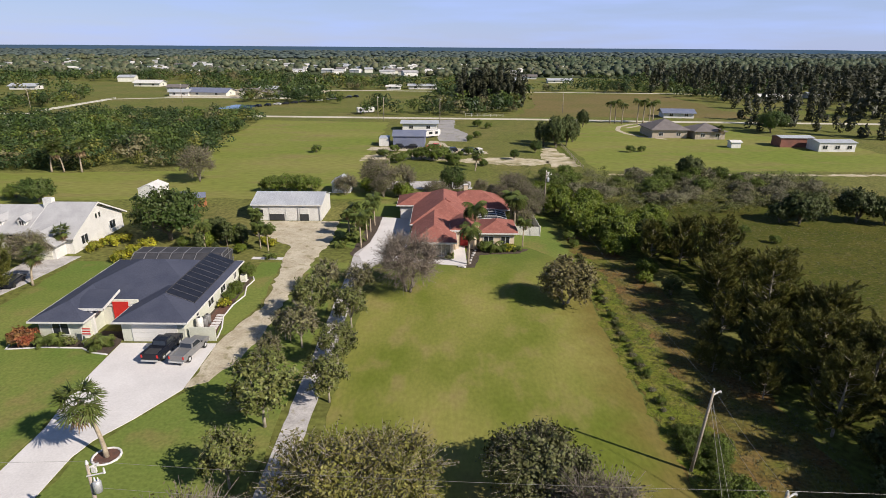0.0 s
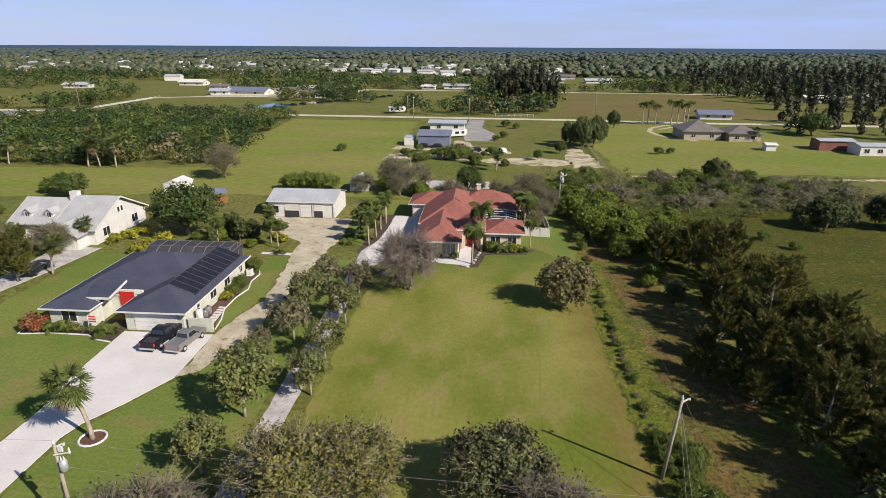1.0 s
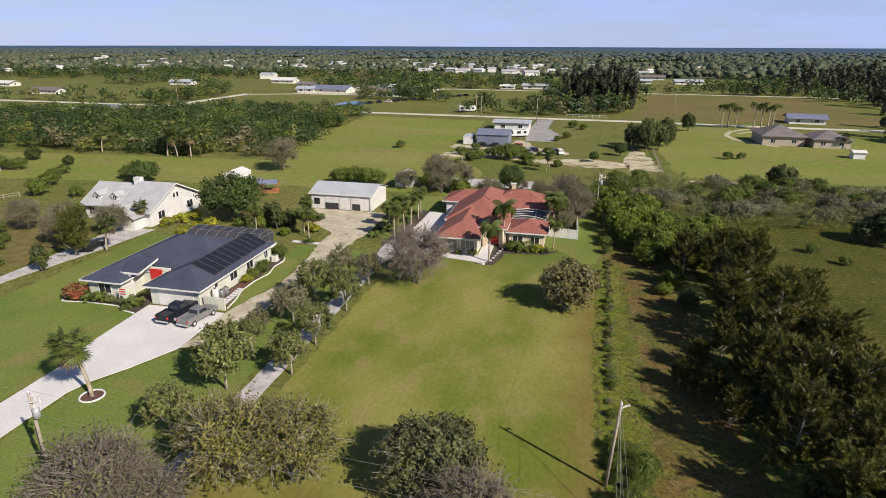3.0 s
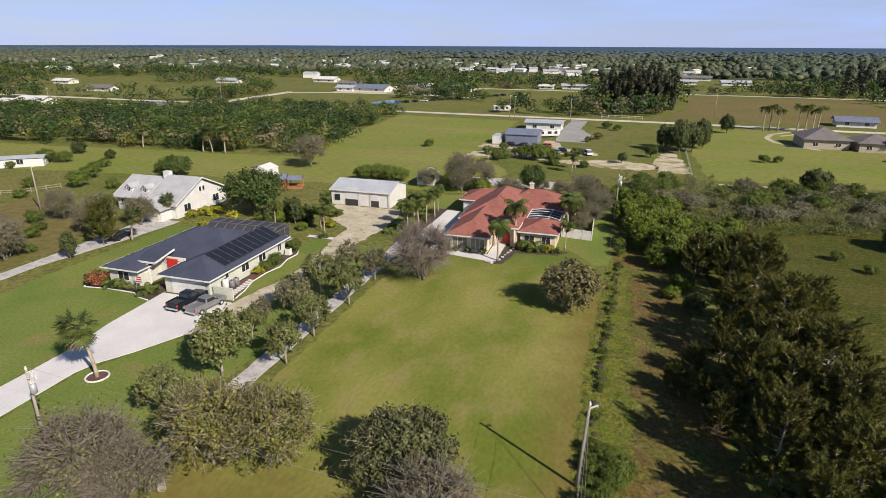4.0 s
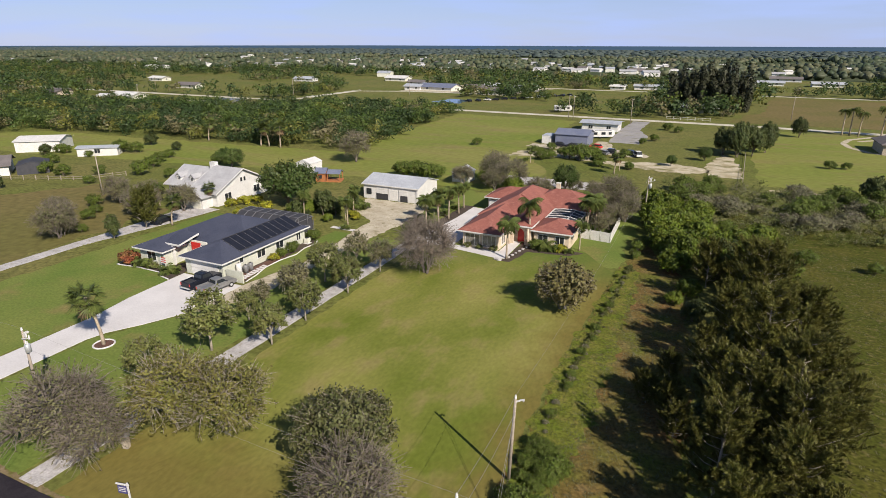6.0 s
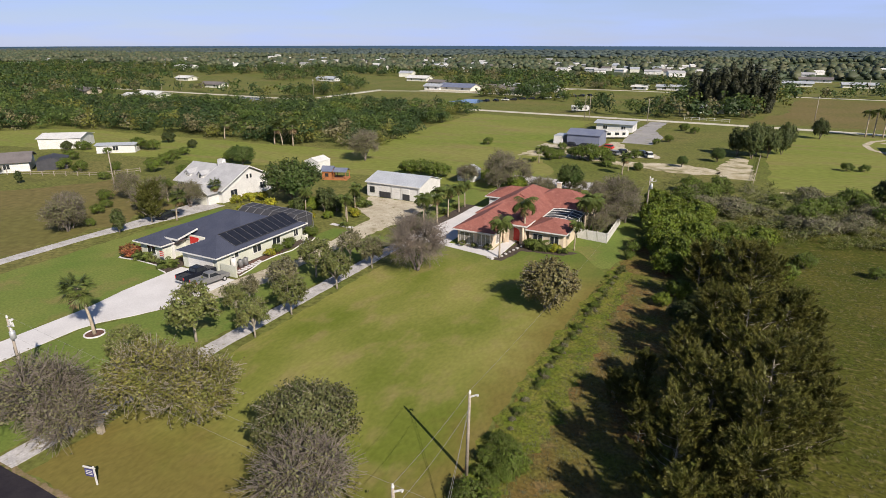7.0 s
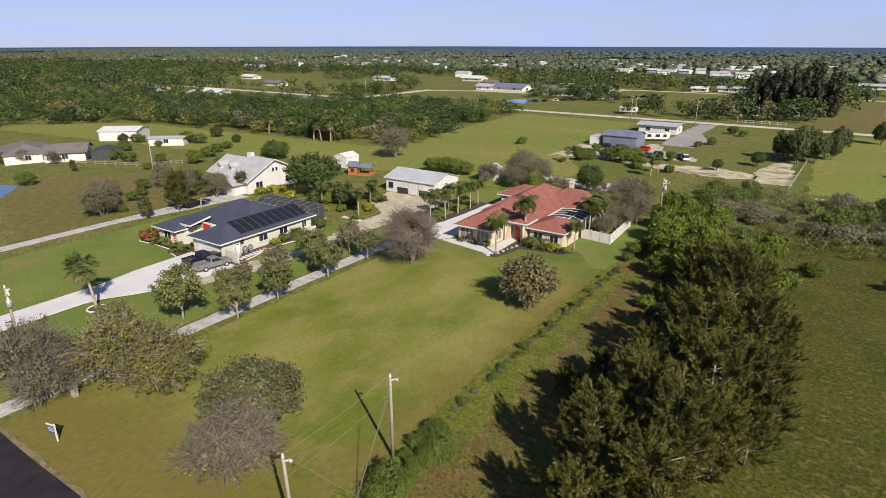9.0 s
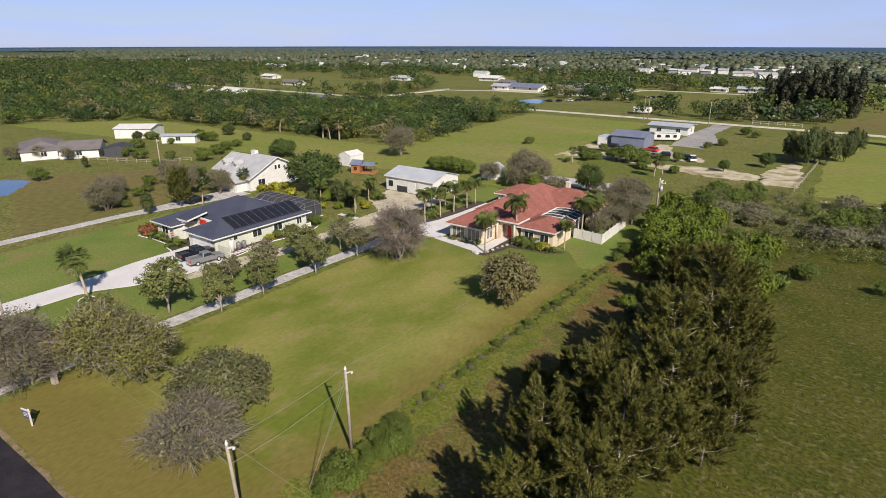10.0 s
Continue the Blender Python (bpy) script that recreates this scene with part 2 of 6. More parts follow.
    "bush_leaf": leafy("fresh_green_leaves", (0.100, 0.142, 0.018), (0.078, 0.110, 0.020), 0.25),
    "scrub_leaf": leafy("dry_grey_scrub", (0.158, 0.158, 0.088), (0.118, 0.125, 0.056), 0.25),
    "conifer_leaf": leafy("golden_green_needles", (0.11, 0.115, 0.022), (0.075, 0.085, 0.02)),
    "black_paint": material("gloss_black_paint", (0.012, 0.014, 0.022), (0.016, 0.018, 0.026), 0.12, scale=1, spec=0.25),
    "grey_paint": material("silver_grey_paint", (0.24, 0.24, 0.25), (0.22, 0.22, 0.23), 0.3, 0.35, scale=1),
    "tyre": material("tyre_rubber", (0.02, 0.02, 0.02), (0.03, 0.03, 0.03), 0.9),
    "dark": material("dark_plastic", (0.03, 0.03, 0.035), (0.04, 0.04, 0.045), 0.7),
    "blue": material("pond_water", (0.04, 0.09, 0.20), (0.05, 0.11, 0.22), 0.08, scale=0.2, space="World"),
    "orange": material("orange_timber", (0.40, 0.15, 0.05), (0.30, 0.12, 0.05), 0.8),
    "sign_blue": material("navy_print", (0.06, 0.06, 0.18), (0.07, 0.07, 0.2), 0.5),
}


def dry_zones(m, dry, green):
    """Lets the lawn run over, unevenly, into dry turf by the lane and the fence and into watered turf by the house."""
    n, l = m.node_tree.nodes, m.node_tree.links
    hsv = next(x for x in n if x.bl_idname == "ShaderNodeHueSaturation")
    colour = hsv.inputs["Color"].links[0].from_socket
    at = n.new("ShaderNodeSeparateXYZ")
    l.new(n.new("ShaderNodeNewGeometry").outputs["Position"], at.inputs[0])
    for axis, a, b, tone, size in (("Y", 36, 25, dry, 0.22), ("X", 13, 20.5, dry, 0.3), ("Y", 74, 90, green, 0.15)):
        ramp = n.new("ShaderNodeMapRange")
        ramp.inputs[1].default_value, ramp.inputs[2].default_value = a, b
        l.new(at.outputs[axis], ramp.inputs[0])
        t = n.new("ShaderNodeTexNoise")
        t.inputs["Scale"].default_value, t.inputs["Detail"].default_value = size, 5.0
        l.new(n.new("ShaderNodeNewGeometry").outputs["Position"], t.inputs["Vector"])
        add = n.new("ShaderNodeMath")
        add.operation = "ADD"
        l.new(ramp.outputs[0], add.inputs[0]), l.new(t.outputs["Fac"], add.inputs[1])
        cut = n.new("ShaderNodeMapRange")
        cut.inputs[1].default_value, cut.inputs[2].default_value, cut.inputs[4].default_value = 0.65, 1.35, 0.9
        l.new(add.outputs[0], cut.inputs[0])
        x = n.new("ShaderNodeMix")
        x.data_type = "RGBA"
        l.new(cut.outputs[0], x.inputs[0]), l.new(colour, x.inputs[6])
        x.inputs[7].default_value = (*tone, 1)
        colour = x.outputs[2]
    l.new(colour, hsv.inputs["Color"])


dry_zones(M["lawn"], (0.156, 0.127, 0.036), (0.105, 0.142, 0.030))


# ---- building helpers ----
class Shape:
    """Gathers faces for one mesh."""

    def __init__(self):
        self.v, self.f = [], []

    def face(self, *pts):
        n = len(self.v)
        self.v += [tuple(p) for p in pts]
        self.f.append(tuple(range(n, n + len(pts))))
        return self

    def solid(self, pts, faces):
        n = len(self.v)
        self.v += [tuple(p) for p in pts]
        self.f += [tuple(i + n for i in f) for f in faces]
        return self

    def box(self, x0, x1, y0, y1, z0, z1):
        p = [(x, y, z) for z in (z0, z1) for y in (y0, y1) for x in (x0, x1)]
        return self.solid(p, [(0, 2, 3, 1), (4, 5, 7, 6), (0, 1, 5, 4), (2, 6, 7, 3), (0, 4, 6, 2), (1, 3, 7, 5)])

    def prism(self, outline, z0, z1):
        """An upright prism over a plan outline (anticlockwise)."""
        k = len(outline)
        p = [(x, y, z0) for x, y in outline] + [(x, y, z1) for x, y in outline]
        return self.solid(p, [tuple(range(k))[::-1], tuple(range(k, 2 * k))] + [(i, (i + 1) % k, (i + 1) % k + k, i + k) for i in range(k)])

    def sweep(self, profile, axis, a, b):
        """A profile of (u, w) pairs drawn out along x or y from a to b; u is the other plan axis, w is up."""
        k = len(profile)
        put = (lambda t, u, w: (t, u, w)) if axis == "x" else (lambda t, u, w: (u, t, w))
        p = [put(a, u, w) for u, w in profile] + [put(b, u, w) for u, w in profile]
        return self.solid(p, [tuple(range(k)), tuple(range(k, 2 * k))[::-1]] + [(i, i + k, (i + 1) % k + k, (i + 1) % k) for i in range(k)])

    def tube(self, pts, radii, sides=6, cap=True):
        """A round bar along points with a radius at each."""
        n0, pts = len(self.v), [Vector(p) for p in pts]
        for i, p in enumerate(pts):
            d = (pts[min(i + 1, len(pts) - 1)] - pts[max(i - 1, 0)]).normalized()
            a = d.cross(Vector((0.31, 0.17, 0.94)) if abs(d.z) < 0.9 else Vector((1, 0, 0))).normalized()
            b = d.cross(a)
            for s in range(sides):
                w = 2 * math.pi * s / sides
                q = p + (a * math.cos(w) + b * math.sin(w)) * radii[i]
                self.v.append((q.x, q.y, q.z))
        for i in range(len(pts) - 1):
            for s in range(sides):
                t = (s + 1) % sides
                self.f.append((n0 + i * sides + s, n0 + i * sides + t, n0 + (i + 1) * sides + t, n0 + (i + 1) * sides + s))
        if cap:
            self.f.append(tuple(n0 + s for s in range(sides))[::-1])
            self.f.append(tuple(n0 + (len(pts) - 1) * sides + s for s in range(sides)))
        return self

    def mesh(self, name, mat, smooth=False):
        me = bpy.data.meshes.new(name)
        me.from_pydata(self.v, [], self.f)
        me.materials.append(M[mat])
        bm = bmesh.new()
        bm.from_mesh(me)
        bmesh.ops.recalc_face_normals(bm, faces=bm.faces)
        bm.to_mesh(me), bm.free()
        if smooth:
            me.polygons.foreach_set("use_smooth", [True] * len(me.polygons))
        return me


def part(name, shape, mat, parent, label="", smooth=False, bevel=0.0):
    """One mesh object under a thing or a part."""
    me = shape if isinstance(shape, bpy.types.Mesh) else shape.mesh(name, mat, smooth)
    ob = new(name, me)
    ob.parent = parent
    if bevel:
        b = ob.modifiers.new("bevel", "BEVEL")
        b.width, b.segments, b.limit_method = bevel, 2, "ANGLE"
    if label:
        ob["label"] = label
    return ob


def thing(name, label, category, at=(0, 0, 0), turn=0, group="", kind=""):
    ob = new(name)
    ob.empty_display_size = 0.3
    ob.matrix_basis = pose(*at, 0, 0, turn)
    return tagged(ob, label, category, group, kind)


def wobble(pts, step, amount, seed):
    """An outline cut into short steps and made uneven."""
    rng, out = random.Random(seed), []
    for (ax, ay), (bx, by) in zip(pts, pts[1:] + pts[:1]):
        d = math.hypot(bx - ax, by - ay)
        k = max(1, int(d / step))
        for i in range(k):
            t = i / k
            o = rng.uniform(-amount, amount) if i else 0
            out.append((ax + (bx - ax) * t - (by - ay) / d * o, ay + (by - ay) * t + (bx - ax) / d * o))
    return out


def sheet(name, outline, z, mat, label, category, uneven=0.0, step=2.0, seed=1, thick=0.0):
    """A piece of ground surface, a thin slab whose top is at z."""
    pts = wobble(outline, step, uneven, seed) if uneven else outline
    s = Shape()
    s.prism(pts, min(0.0, z - 0.02) - thick, z)
    ob = new(name, s.mesh(name, mat))
    return tagged(ob, label, category, kind="structure")


def raw_mesh(name, verts, faces, mat):
    """Fast mesh from arrays of corners and equal-sided faces."""
    me = bpy.data.meshes.new(name)
    k = faces.shape[1]
    me.vertices.add(len(verts)), me.loops.add(faces.size), me.polygons.add(len(faces))
    me.vertices.foreach_set("co", np.asarray(verts, np.float32).ravel())
    me.loops.foreach_set("vertex_index", faces.astype(np.int32).ravel())
    me.polygons.foreach_set("loop_start", np.arange(0, faces.size, k, dtype=np.int32))
    me.update(calc_edges=True)
    me.materials.append(M[mat])
    return me


def leaf_quads(rng, centres, size, stretch=1.6, outward=None, loose=0.75):
    """One small leaf blade (four corners) at each centre; blades face outward from the crown, loosely."""
    n = len(centres)
    face = rng.normal(size=(n, 3)) * loose
    if outward is not None:
        face = face + outward / (np.linalg.norm(outward, axis=1)[:, None] + 1e-9)
    face /= np.linalg.norm(face, axis=1)[:, None] + 1e-9
    d = np.cross(face, rng.normal(size=(n, 3)))
    d /= np.linalg.norm(d, axis=1)[:, None] + 1e-9
    e = np.cross(face, d)
    s = (size * rng.uniform(0.55, 1.35, n))[:, None]
    a, b = d * s * stretch * 0.5, e * s * 0.5
    v = np.stack([centres - a, centres + b * 0.9, centres + a, centres - b * 0.9], 1).reshape(-1, 3)
    return v, np.arange(4 * n).reshape(n, 4)


def unit(v):
    return v / (np.linalg.norm(v, axis=-1, keepdims=True) + 1e-9)


def twig_tubes(shape, starts, mids, ends, r0, r1):
    """Many thin three-sided twigs, each bent once."""
    n = len(starts)
    a = unit(np.cross(ends - starts, [0.31, 0.17, 0.94]))
    b = unit(np.cross(ends - starts, a))
    rings = []
    for p, r in ((starts, r0), (mids, (r0 + r1) / 2), (ends, r1)):
        for w in (0.0, 2.094, 4.189):
            rings.append(p + (a * math.cos(w) + b * math.sin(w)) * r)
    v = np.stack(rings, 1).reshape(-1, 3)
    n0 = len(shape.v)
    shape.v += [tuple(p) for p in v]
    for i in range(n):
        k = n0 + i * 9
        for j in (0, 3):
            for w in range(3):
                u = (w + 1) % 3
                shape.f.append((k + j + w, k + j + u, k + j + 3 + u, k + j + 3 + w))


def tree_thing(name, label, seed, height, spread, leaf, n_leaf, leaf_size, bark="bark", limbs=7, trunk_r=0.16, fork=0.25, clump=0.3,
               upward=0.55, trunks=1, stretch=1.7, category="tree", twigs=420, twig_r=0.018, lobe=0.42, low=None, spiky=0.25):
    """A broad tree: tapered trunk, limbs that run to the lobes of the crown, twigs that fan out of each lobe, leaves along the twigs."""
    rng = np.random.default_rng(seed)
    low = height * fork * 0.6 if low is None else low
    wood = Shape()
    mid = np.array([0, 0, (height + low) / 2])
    half = np.array([spread, spread, (height - low) / 2])
    # lobes of the crown
    n_lobe = limbs + 4
    i = np.arange(n_lobe)
    up = -0.55 + 1.5 * (i + 0.5) / n_lobe
    turn = i * 2.4 + rng.uniform(0, 0.9, n_lobe)
    ring = np.sqrt(np.clip(1 - up * up, 0.02, 1))
    lobes = mid + np.stack([np.cos(turn) * ring, np.sin(turn) * ring, up], 1) * half * rng.uniform(0.5, 0.72, (n_lobe, 1))
    size = rng.uniform(0.8, 1.2, n_lobe) * lobe
    # trunks and limbs
    tops = []
    for k in range(trunks):
        w = rng.uniform(0, 6.283)
        off = np.array([math.cos(w), math.sin(w), 0]) * (0.3 if trunks > 1 else 0)
        top = np.array([off[0] * 2.2, off[1] * 2.2, height * fork])
        wood.tube([off + [0, 0, -0.15], off * 1.3 + [0, 0, height * fork * 0.5], top], [trunk_r * 1.25, trunk_r, trunk_r * 0.85], 7)
        tops.append(top)
    for c in lobes:
        top = tops[rng.integers(0, trunks)] if trunks < 2 else min(tops, key=lambda q: np.linalg.norm((q - c)[:2]))
        bow = (top + c) / 2 + rng.normal(size=3) * 0.12 * spread + [0, 0, 0.05 * height * upward]
        wood.tube([top - [0, 0, 0.2 * height * fork], (top + bow) / 2, bow, c], [trunk_r * 0.6, trunk_r * 0.5, trunk_r * 0.36, trunk_r * 0.22], 5, cap=False)
    # twigs out of every lobe
    pick = rng.integers(0, n_lobe, twigs)
    c = lobes[pick]
    d = unit(unit(rng.normal(size=(twigs, 3))) + 0.55 * unit((c - mid) / half) + [0, 0, 0.25 * upward])
    reach = size[pick][:, None] * half * rng.uniform(1 - spiky, 1 + spiky, (twigs, 1))
    start, end = c + d * reach * 0.1, c + d * reach
    bend = (start + end) / 2 + rng.normal(size=(twigs, 3)) * 0.08 * spread * lobe
    end[:, 2] = np.maximum(end[:, 2], low * rng.uniform(0.6, 1.4, twigs))
    k = np.array([spread / np.percentile(np.abs(end[:, 0]), 97), spread / np.percentile(np.abs(end[:, 1]), 97), height / np.percentile(end[:, 2], 99)])
    grow = lambda p: np.where(p[:, 2:] > height * fork, p * k, p * [1, 1, k[2]])
    wood.v = [tuple(q) for q in grow(np.array(wood.v))]
    start, bend, end = grow(start), grow(bend), grow(end)
    twig_tubes(wood, start, bend, end, twig_r, twig_r * 0.45)
    # leaves sit along the outer part of the twigs
    t = rng.integers(0, twigs, n_leaf)
    u = rng.beta(2.2, 1.1, n_leaf)[:, None]
    p = start[t] * (1 - u) ** 2 + 2 * bend[t] * u * (1 - u) + end[t] * u * u + rng.normal(size=(n_leaf, 3)) * clump * 0.5
    p[:, 2] = np.maximum(p[:, 2], 0.12)
    out = unit(end[t] - start[t]) * 0.7 + unit(p - mid * [1, 1, 0.8])
    v, f = leaf_quads(rng, p, leaf_size, stretch, out, 0.55)
    ob = thing(name, label, category)
    part("trunk", wood, bark, ob, smooth=True)
    part("crown", raw_mesh("crown", v, f, leaf), leaf, ob)
    return ob


def place(ob, x, y, turn=0, size=1.0, tall=None, first=[]):
    """Another copy of a thing, set on the ground; the first copy is the thing itself."""
    m = pose(x, y, 0, 0, 0, turn) @ Matrix.Diagonal((size, size, tall or size, 1))
    if ob.name not in first:
        first.append(ob.name)
        ob.matrix_basis = m
        return ob
    c = copy_thing(ob, Matrix())
    c.matrix_basis = m
    return c

# ---- the large structure: ground, roads, drives ----
def ground_sheet():
    rng = np.random.default_rng(5)
    a = np.concatenate([-np.geomspace(4700, 60, 34), np.linspace(-50, 50, 11), np.geomspace(60, 4700, 34)])
    x, y = np.meshgrid(a, a + 120)
    v = np.stack([x, y, np.zeros_like(x)], -1).reshape(-1, 3)
    k = len(a)
    i = np.arange(k * (k - 1)).reshape(k - 1, k)[:, :-1].ravel()
    f = np.stack([i, i + 1, i + k + 1, i + k], 1)
    ob = new("ground", raw_mesh("ground", v, f, "ground"))
    return tagged(ob, "flat grassy ground with dry brown patches", "ground", kind="structure")


ground_sheet()
sheet("lawn", [(-10.9, 21.1), (19.2, 21.1), (19.4, 60), (20.5, 84), (14, 92), (-4.5, 92), (-8.8, 80), (-10.9, 70)], 0.03, "lawn",
      "broad mown lawn in front of the red-roofed house", "lawn", 0.25, 1.5, 2)
sheet("lawn_2", [(-58.5, 21.1), (-36.2, 21.1), (-36.2, 44), (-37.6, 57), (-47, 57), (-48.5, 84), (-58, 84)], 0.03, "green_lawn",
      "watered green lawn beside the grey-roofed house", "lawn", 0.3, 1.5, 3)
sheet("lawn_3", [(-30.9, 21.1), (-15.3, 21.1), (-15.3, 84), (-21, 84), (-21.5, 60), (-25.5, 48.2), (-28.6, 43), (-30.9, 38.5)], 0.03, "green_lawn",
      "green lawn between the concrete drive and the tree row", "lawn", 0.25, 1.5, 4)
sheet("lawn_4", [(-29, 59.5), (-26, 60), (-24.4, 68), (-25.8, 84), (-29, 84)], 0.03, "green_lawn", "strip of lawn beside the grey-roofed house", "lawn", 0.2, 1.5, 5)
sheet("lawn_5", [(-9, 84), (8, 82), (20.3, 87), (20.6, 122), (-20, 122), (-20, 96), (-15.7, 91)], 0.025, "green_lawn", "lawn round the red-roofed house", "lawn", 0.9, 1.2, 15)
sheet("weedy_strip", [(19.6, 21.6), (33, 21.6), (32, 60), (30, 86), (22.5, 100), (20.6, 84), (19.6, 60)], 0.028, "dry", "weedy strip of dry soil beside the fence line", "ground",
      0.6, 1.5, 6)
sheet("weedy_strip_2", [(19.3, 30), (21.8, 30), (24.6, 44), (24.2, 60), (23.8, 84), (22, 90), (20.4, 84), (19.6, 60)], 0.034, "weeds", "lush green weedy verge along the fence line", "ground", 0.7, 0.9, 26)
sheet("hay_field", [(37, 21.6), (160, 21.6), (160, 126), (36, 126), (35, 90)], 0.02, "hay", "mown hay field with pale cut stalks", "field", 0.8, 3, 7)
sheet("pasture", [(-66, 124), (-12, 124), (-8, 150), (-24, 180), (-24, 258), (-82, 262), (-74, 160)], 0.02, "field", "open green pasture", "field", 1.0, 4, 8)
sheet("pasture_2", [(-230, 100), (-60, 124), (-64, 152), (-200, 142), (-232, 112)], 0.024, "field", "open green pasture below the woods", "field", 1.0, 4, 9)
sheet("pasture_3", [(42, 156), (142, 158), (142, 200), (100, 258), (42, 260)], 0.02, "field", "open green pasture beside the far house", "field", 1.0, 4, 10)
sheet("brown_field", [(34, 282), (150, 282), (150, 420), (60, 420), (50, 330)], 0.03, "brown", "dry brown field", "field", 2.0, 8, 11)
sheet("brown_field_2", [(-120, 60), (-66, 44), (-68, 82), (-100, 92)], 0.02, "brown", "dry brown paddock", "field", 1.5, 3, 12)

sheet("road", [(-400, 14.6), (400, 14.6), (400, 20.7), (-400, 20.7)], 0.04, "asphalt", "dark asphalt lane with sandy edges", "road", 0.06, 3, 13)
sheet("road_verge", [(-60, 20.7), (40, 20.7), (40, 21.15), (-60, 21.15)], 0.036, "verge", "sandy brown road edge", "road", 0.12, 0.3, 14)
sheet("driveway_3", [(-13.0, 84.2), (-6.7, 85.3), (-6.25, 108.5), (-12.3, 109.5), (-12.4, 101), (-12.9, 94), (-14.2, 88)], 0.07, "concrete", "pale concrete apron beside the garage", "driveway")
sheet("driveway", [(-35.9, 20.9), (-31.2, 20.9), (-31.2, 38), (-30.6, 40.2), (-28.6, 43.4), (-26.2, 48.2), (-26.3, 57.6), (-37.3, 57.6), (-36.9, 48), (-35.9, 42)], 0.06, "concrete",
      "pale poured concrete driveway", "driveway")
sheet("driveway_2", [(-14.7, 20.9), (-12.4, 20.9), (-12.5, 80), (-10, 84.6), (-6.6, 85.2), (-6.2, 108.6), (-12.4, 109.6), (-12.5, 101), (-13, 94), (-14.9, 88), (-14.7, 82)], 0.055, "alley",
      "worn grey driveway lined with trees", "driveway", 0.06, 1.2, 16)
sheet("track", [(-26.1, 48.4), (-24.2, 49.6), (-22.4, 54), (-21.7, 60), (-20.9, 84), (-19.8, 96), (-20.5, 106.5), (-36, 106.5), (-34.6, 98), (-26.4, 92), (-25.6, 84), (-23.8, 68), (-25.9, 60), (-26.2, 57.8)], 0.045, "dirt",
      "sandy track to the white metal shed", "track", 0.3, 1.0, 17)
sheet("grey_driveway", [(-65.2, 20.9), (-62.6, 20.9), (-62.7, 60), (-60, 74), (-58.6, 86), (-66, 86), (-65.2, 66)], 0.05, "alley", "narrow grey drive to the pale house", "driveway", 0.08, 1.2, 18)
sheet("far_road", [(-600, 290), (-84, 273.6), (43, 268.6), (90, 263.6), (400, 252), (400, 257.5), (90, 269), (43, 274), (-84, 279), (-600, 296)], 0.06, "far_road", "pale shell road crossing the fields", "road")
sheet("yard_drive", [(-2, 206), (8, 206), (9, 224), (4, 240), (5, 268), (-2, 268), (-3, 236)], 0.05, "gravel", "grey gravel yard drive", "driveway", 0.4, 2, 19)
sheet("yard_2", [(-25, 187), (-2, 185), (6, 180), (14, 182), (12, 188), (3, 192), (-2, 206), (-5.5, 206), (-5.5, 192.6), (-25, 193)], 0.043, "dirt", "bare gravel yard before the barn", "yard", 0.7, 1.2, 49)
sheet("sand_patch", [(-25, 168), (-10, 172), (8, 166), (26, 163), (32, 170), (20, 176), (4, 172), (-10, 184), (-24, 178)], 0.04, "sand", "pale bare sand with weeds", "sand", 1.0, 1.5, 20)
sheet("sand_patch_2", [(30, 161), (39, 163), (37, 190), (34, 196), (30, 180)], 0.04, "sand", "pale bare sand under the oaks", "sand", 0.8, 1.5, 21)
sheet("slab", [(-15.5, 134), (6.5, 134), (6.5, 142), (-15.5, 142)], 0.06, "alley", "pale broken concrete slab", "slab", 0.25, 1.2, 22)
sheet("ditch_bank", [(44, 150.5), (180, 153), (180, 155), (44, 152.4)], 0.05, "sand", "pale sandy ditch bank", "bank", 0.6, 1.5, 23)
sheet("pond", [(-117, 51), (-101, 49), (-100, 54), (-111.5, 63), (-118, 60)], 0.03, "blue", "small blue pond", "pond", 0.4, 1.5, 24)
sheet("pond_2", [(-119, 308), (-101, 306), (-103, 328), (-116, 330)], 0.05, "blue", "distant blue pond", "pond", 0.8, 4, 25)


def strip(name, line, width, z, mat, label, category, seed=1):
    """A narrow band of ground along a line."""
    left, right = [], []
    for i, p in enumerate(line):
        a, b = line[max(0, i - 1)], line[min(len(line) - 1, i + 1)]
        d = math.hypot(b[0] - a[0], b[1] - a[1])
        nx, ny = -(b[1] - a[1]) / d * width / 2, (b[0] - a[0]) / d * width / 2
        left.append((p[0] + nx, p[1] + ny)), right.append((p[0] - nx, p[1] - ny))
    return sheet(name, right + left[::-1], z, mat, label, category, 0.15, 1.5, seed)


strip("track_2", [(92, 262), (82, 257), (74, 248), (70.5, 238), (71, 228), (75, 220), (82, 214)], 1.8, 0.05, "dirt", "curving sandy drive to the far house", "track", 41)
strip("track_3", [(76, 244), (84, 252), (94, 254)], 1.6, 0.052, "dirt", "curving sandy drive to the far house", "track", 42)
strip("track_4", [(-200.9, 291.7), (-201.1, 356.8), (-165, 371), (-90, 371)], 5, 0.05, "far_road", "pale shell lane beside the riding ring", "track", 43)
strip("track_7", [(-181.8, 278.7), (-154.7, 282.7)], 5, 0.05, "far_road", "pale shell strip along the riding ring", "track", 50)
strip("track_5", [(-110, 440), (0, 436), (130, 430), (260, 420)], 5, 0.05, "far_road", "distant pale lane across the fields", "track", 44)
strip("track_6", [(-280, 235), (-235, 262), (-215, 262)], 4, 0.05, "far_road", "pale lane behind the woods", "track", 45)
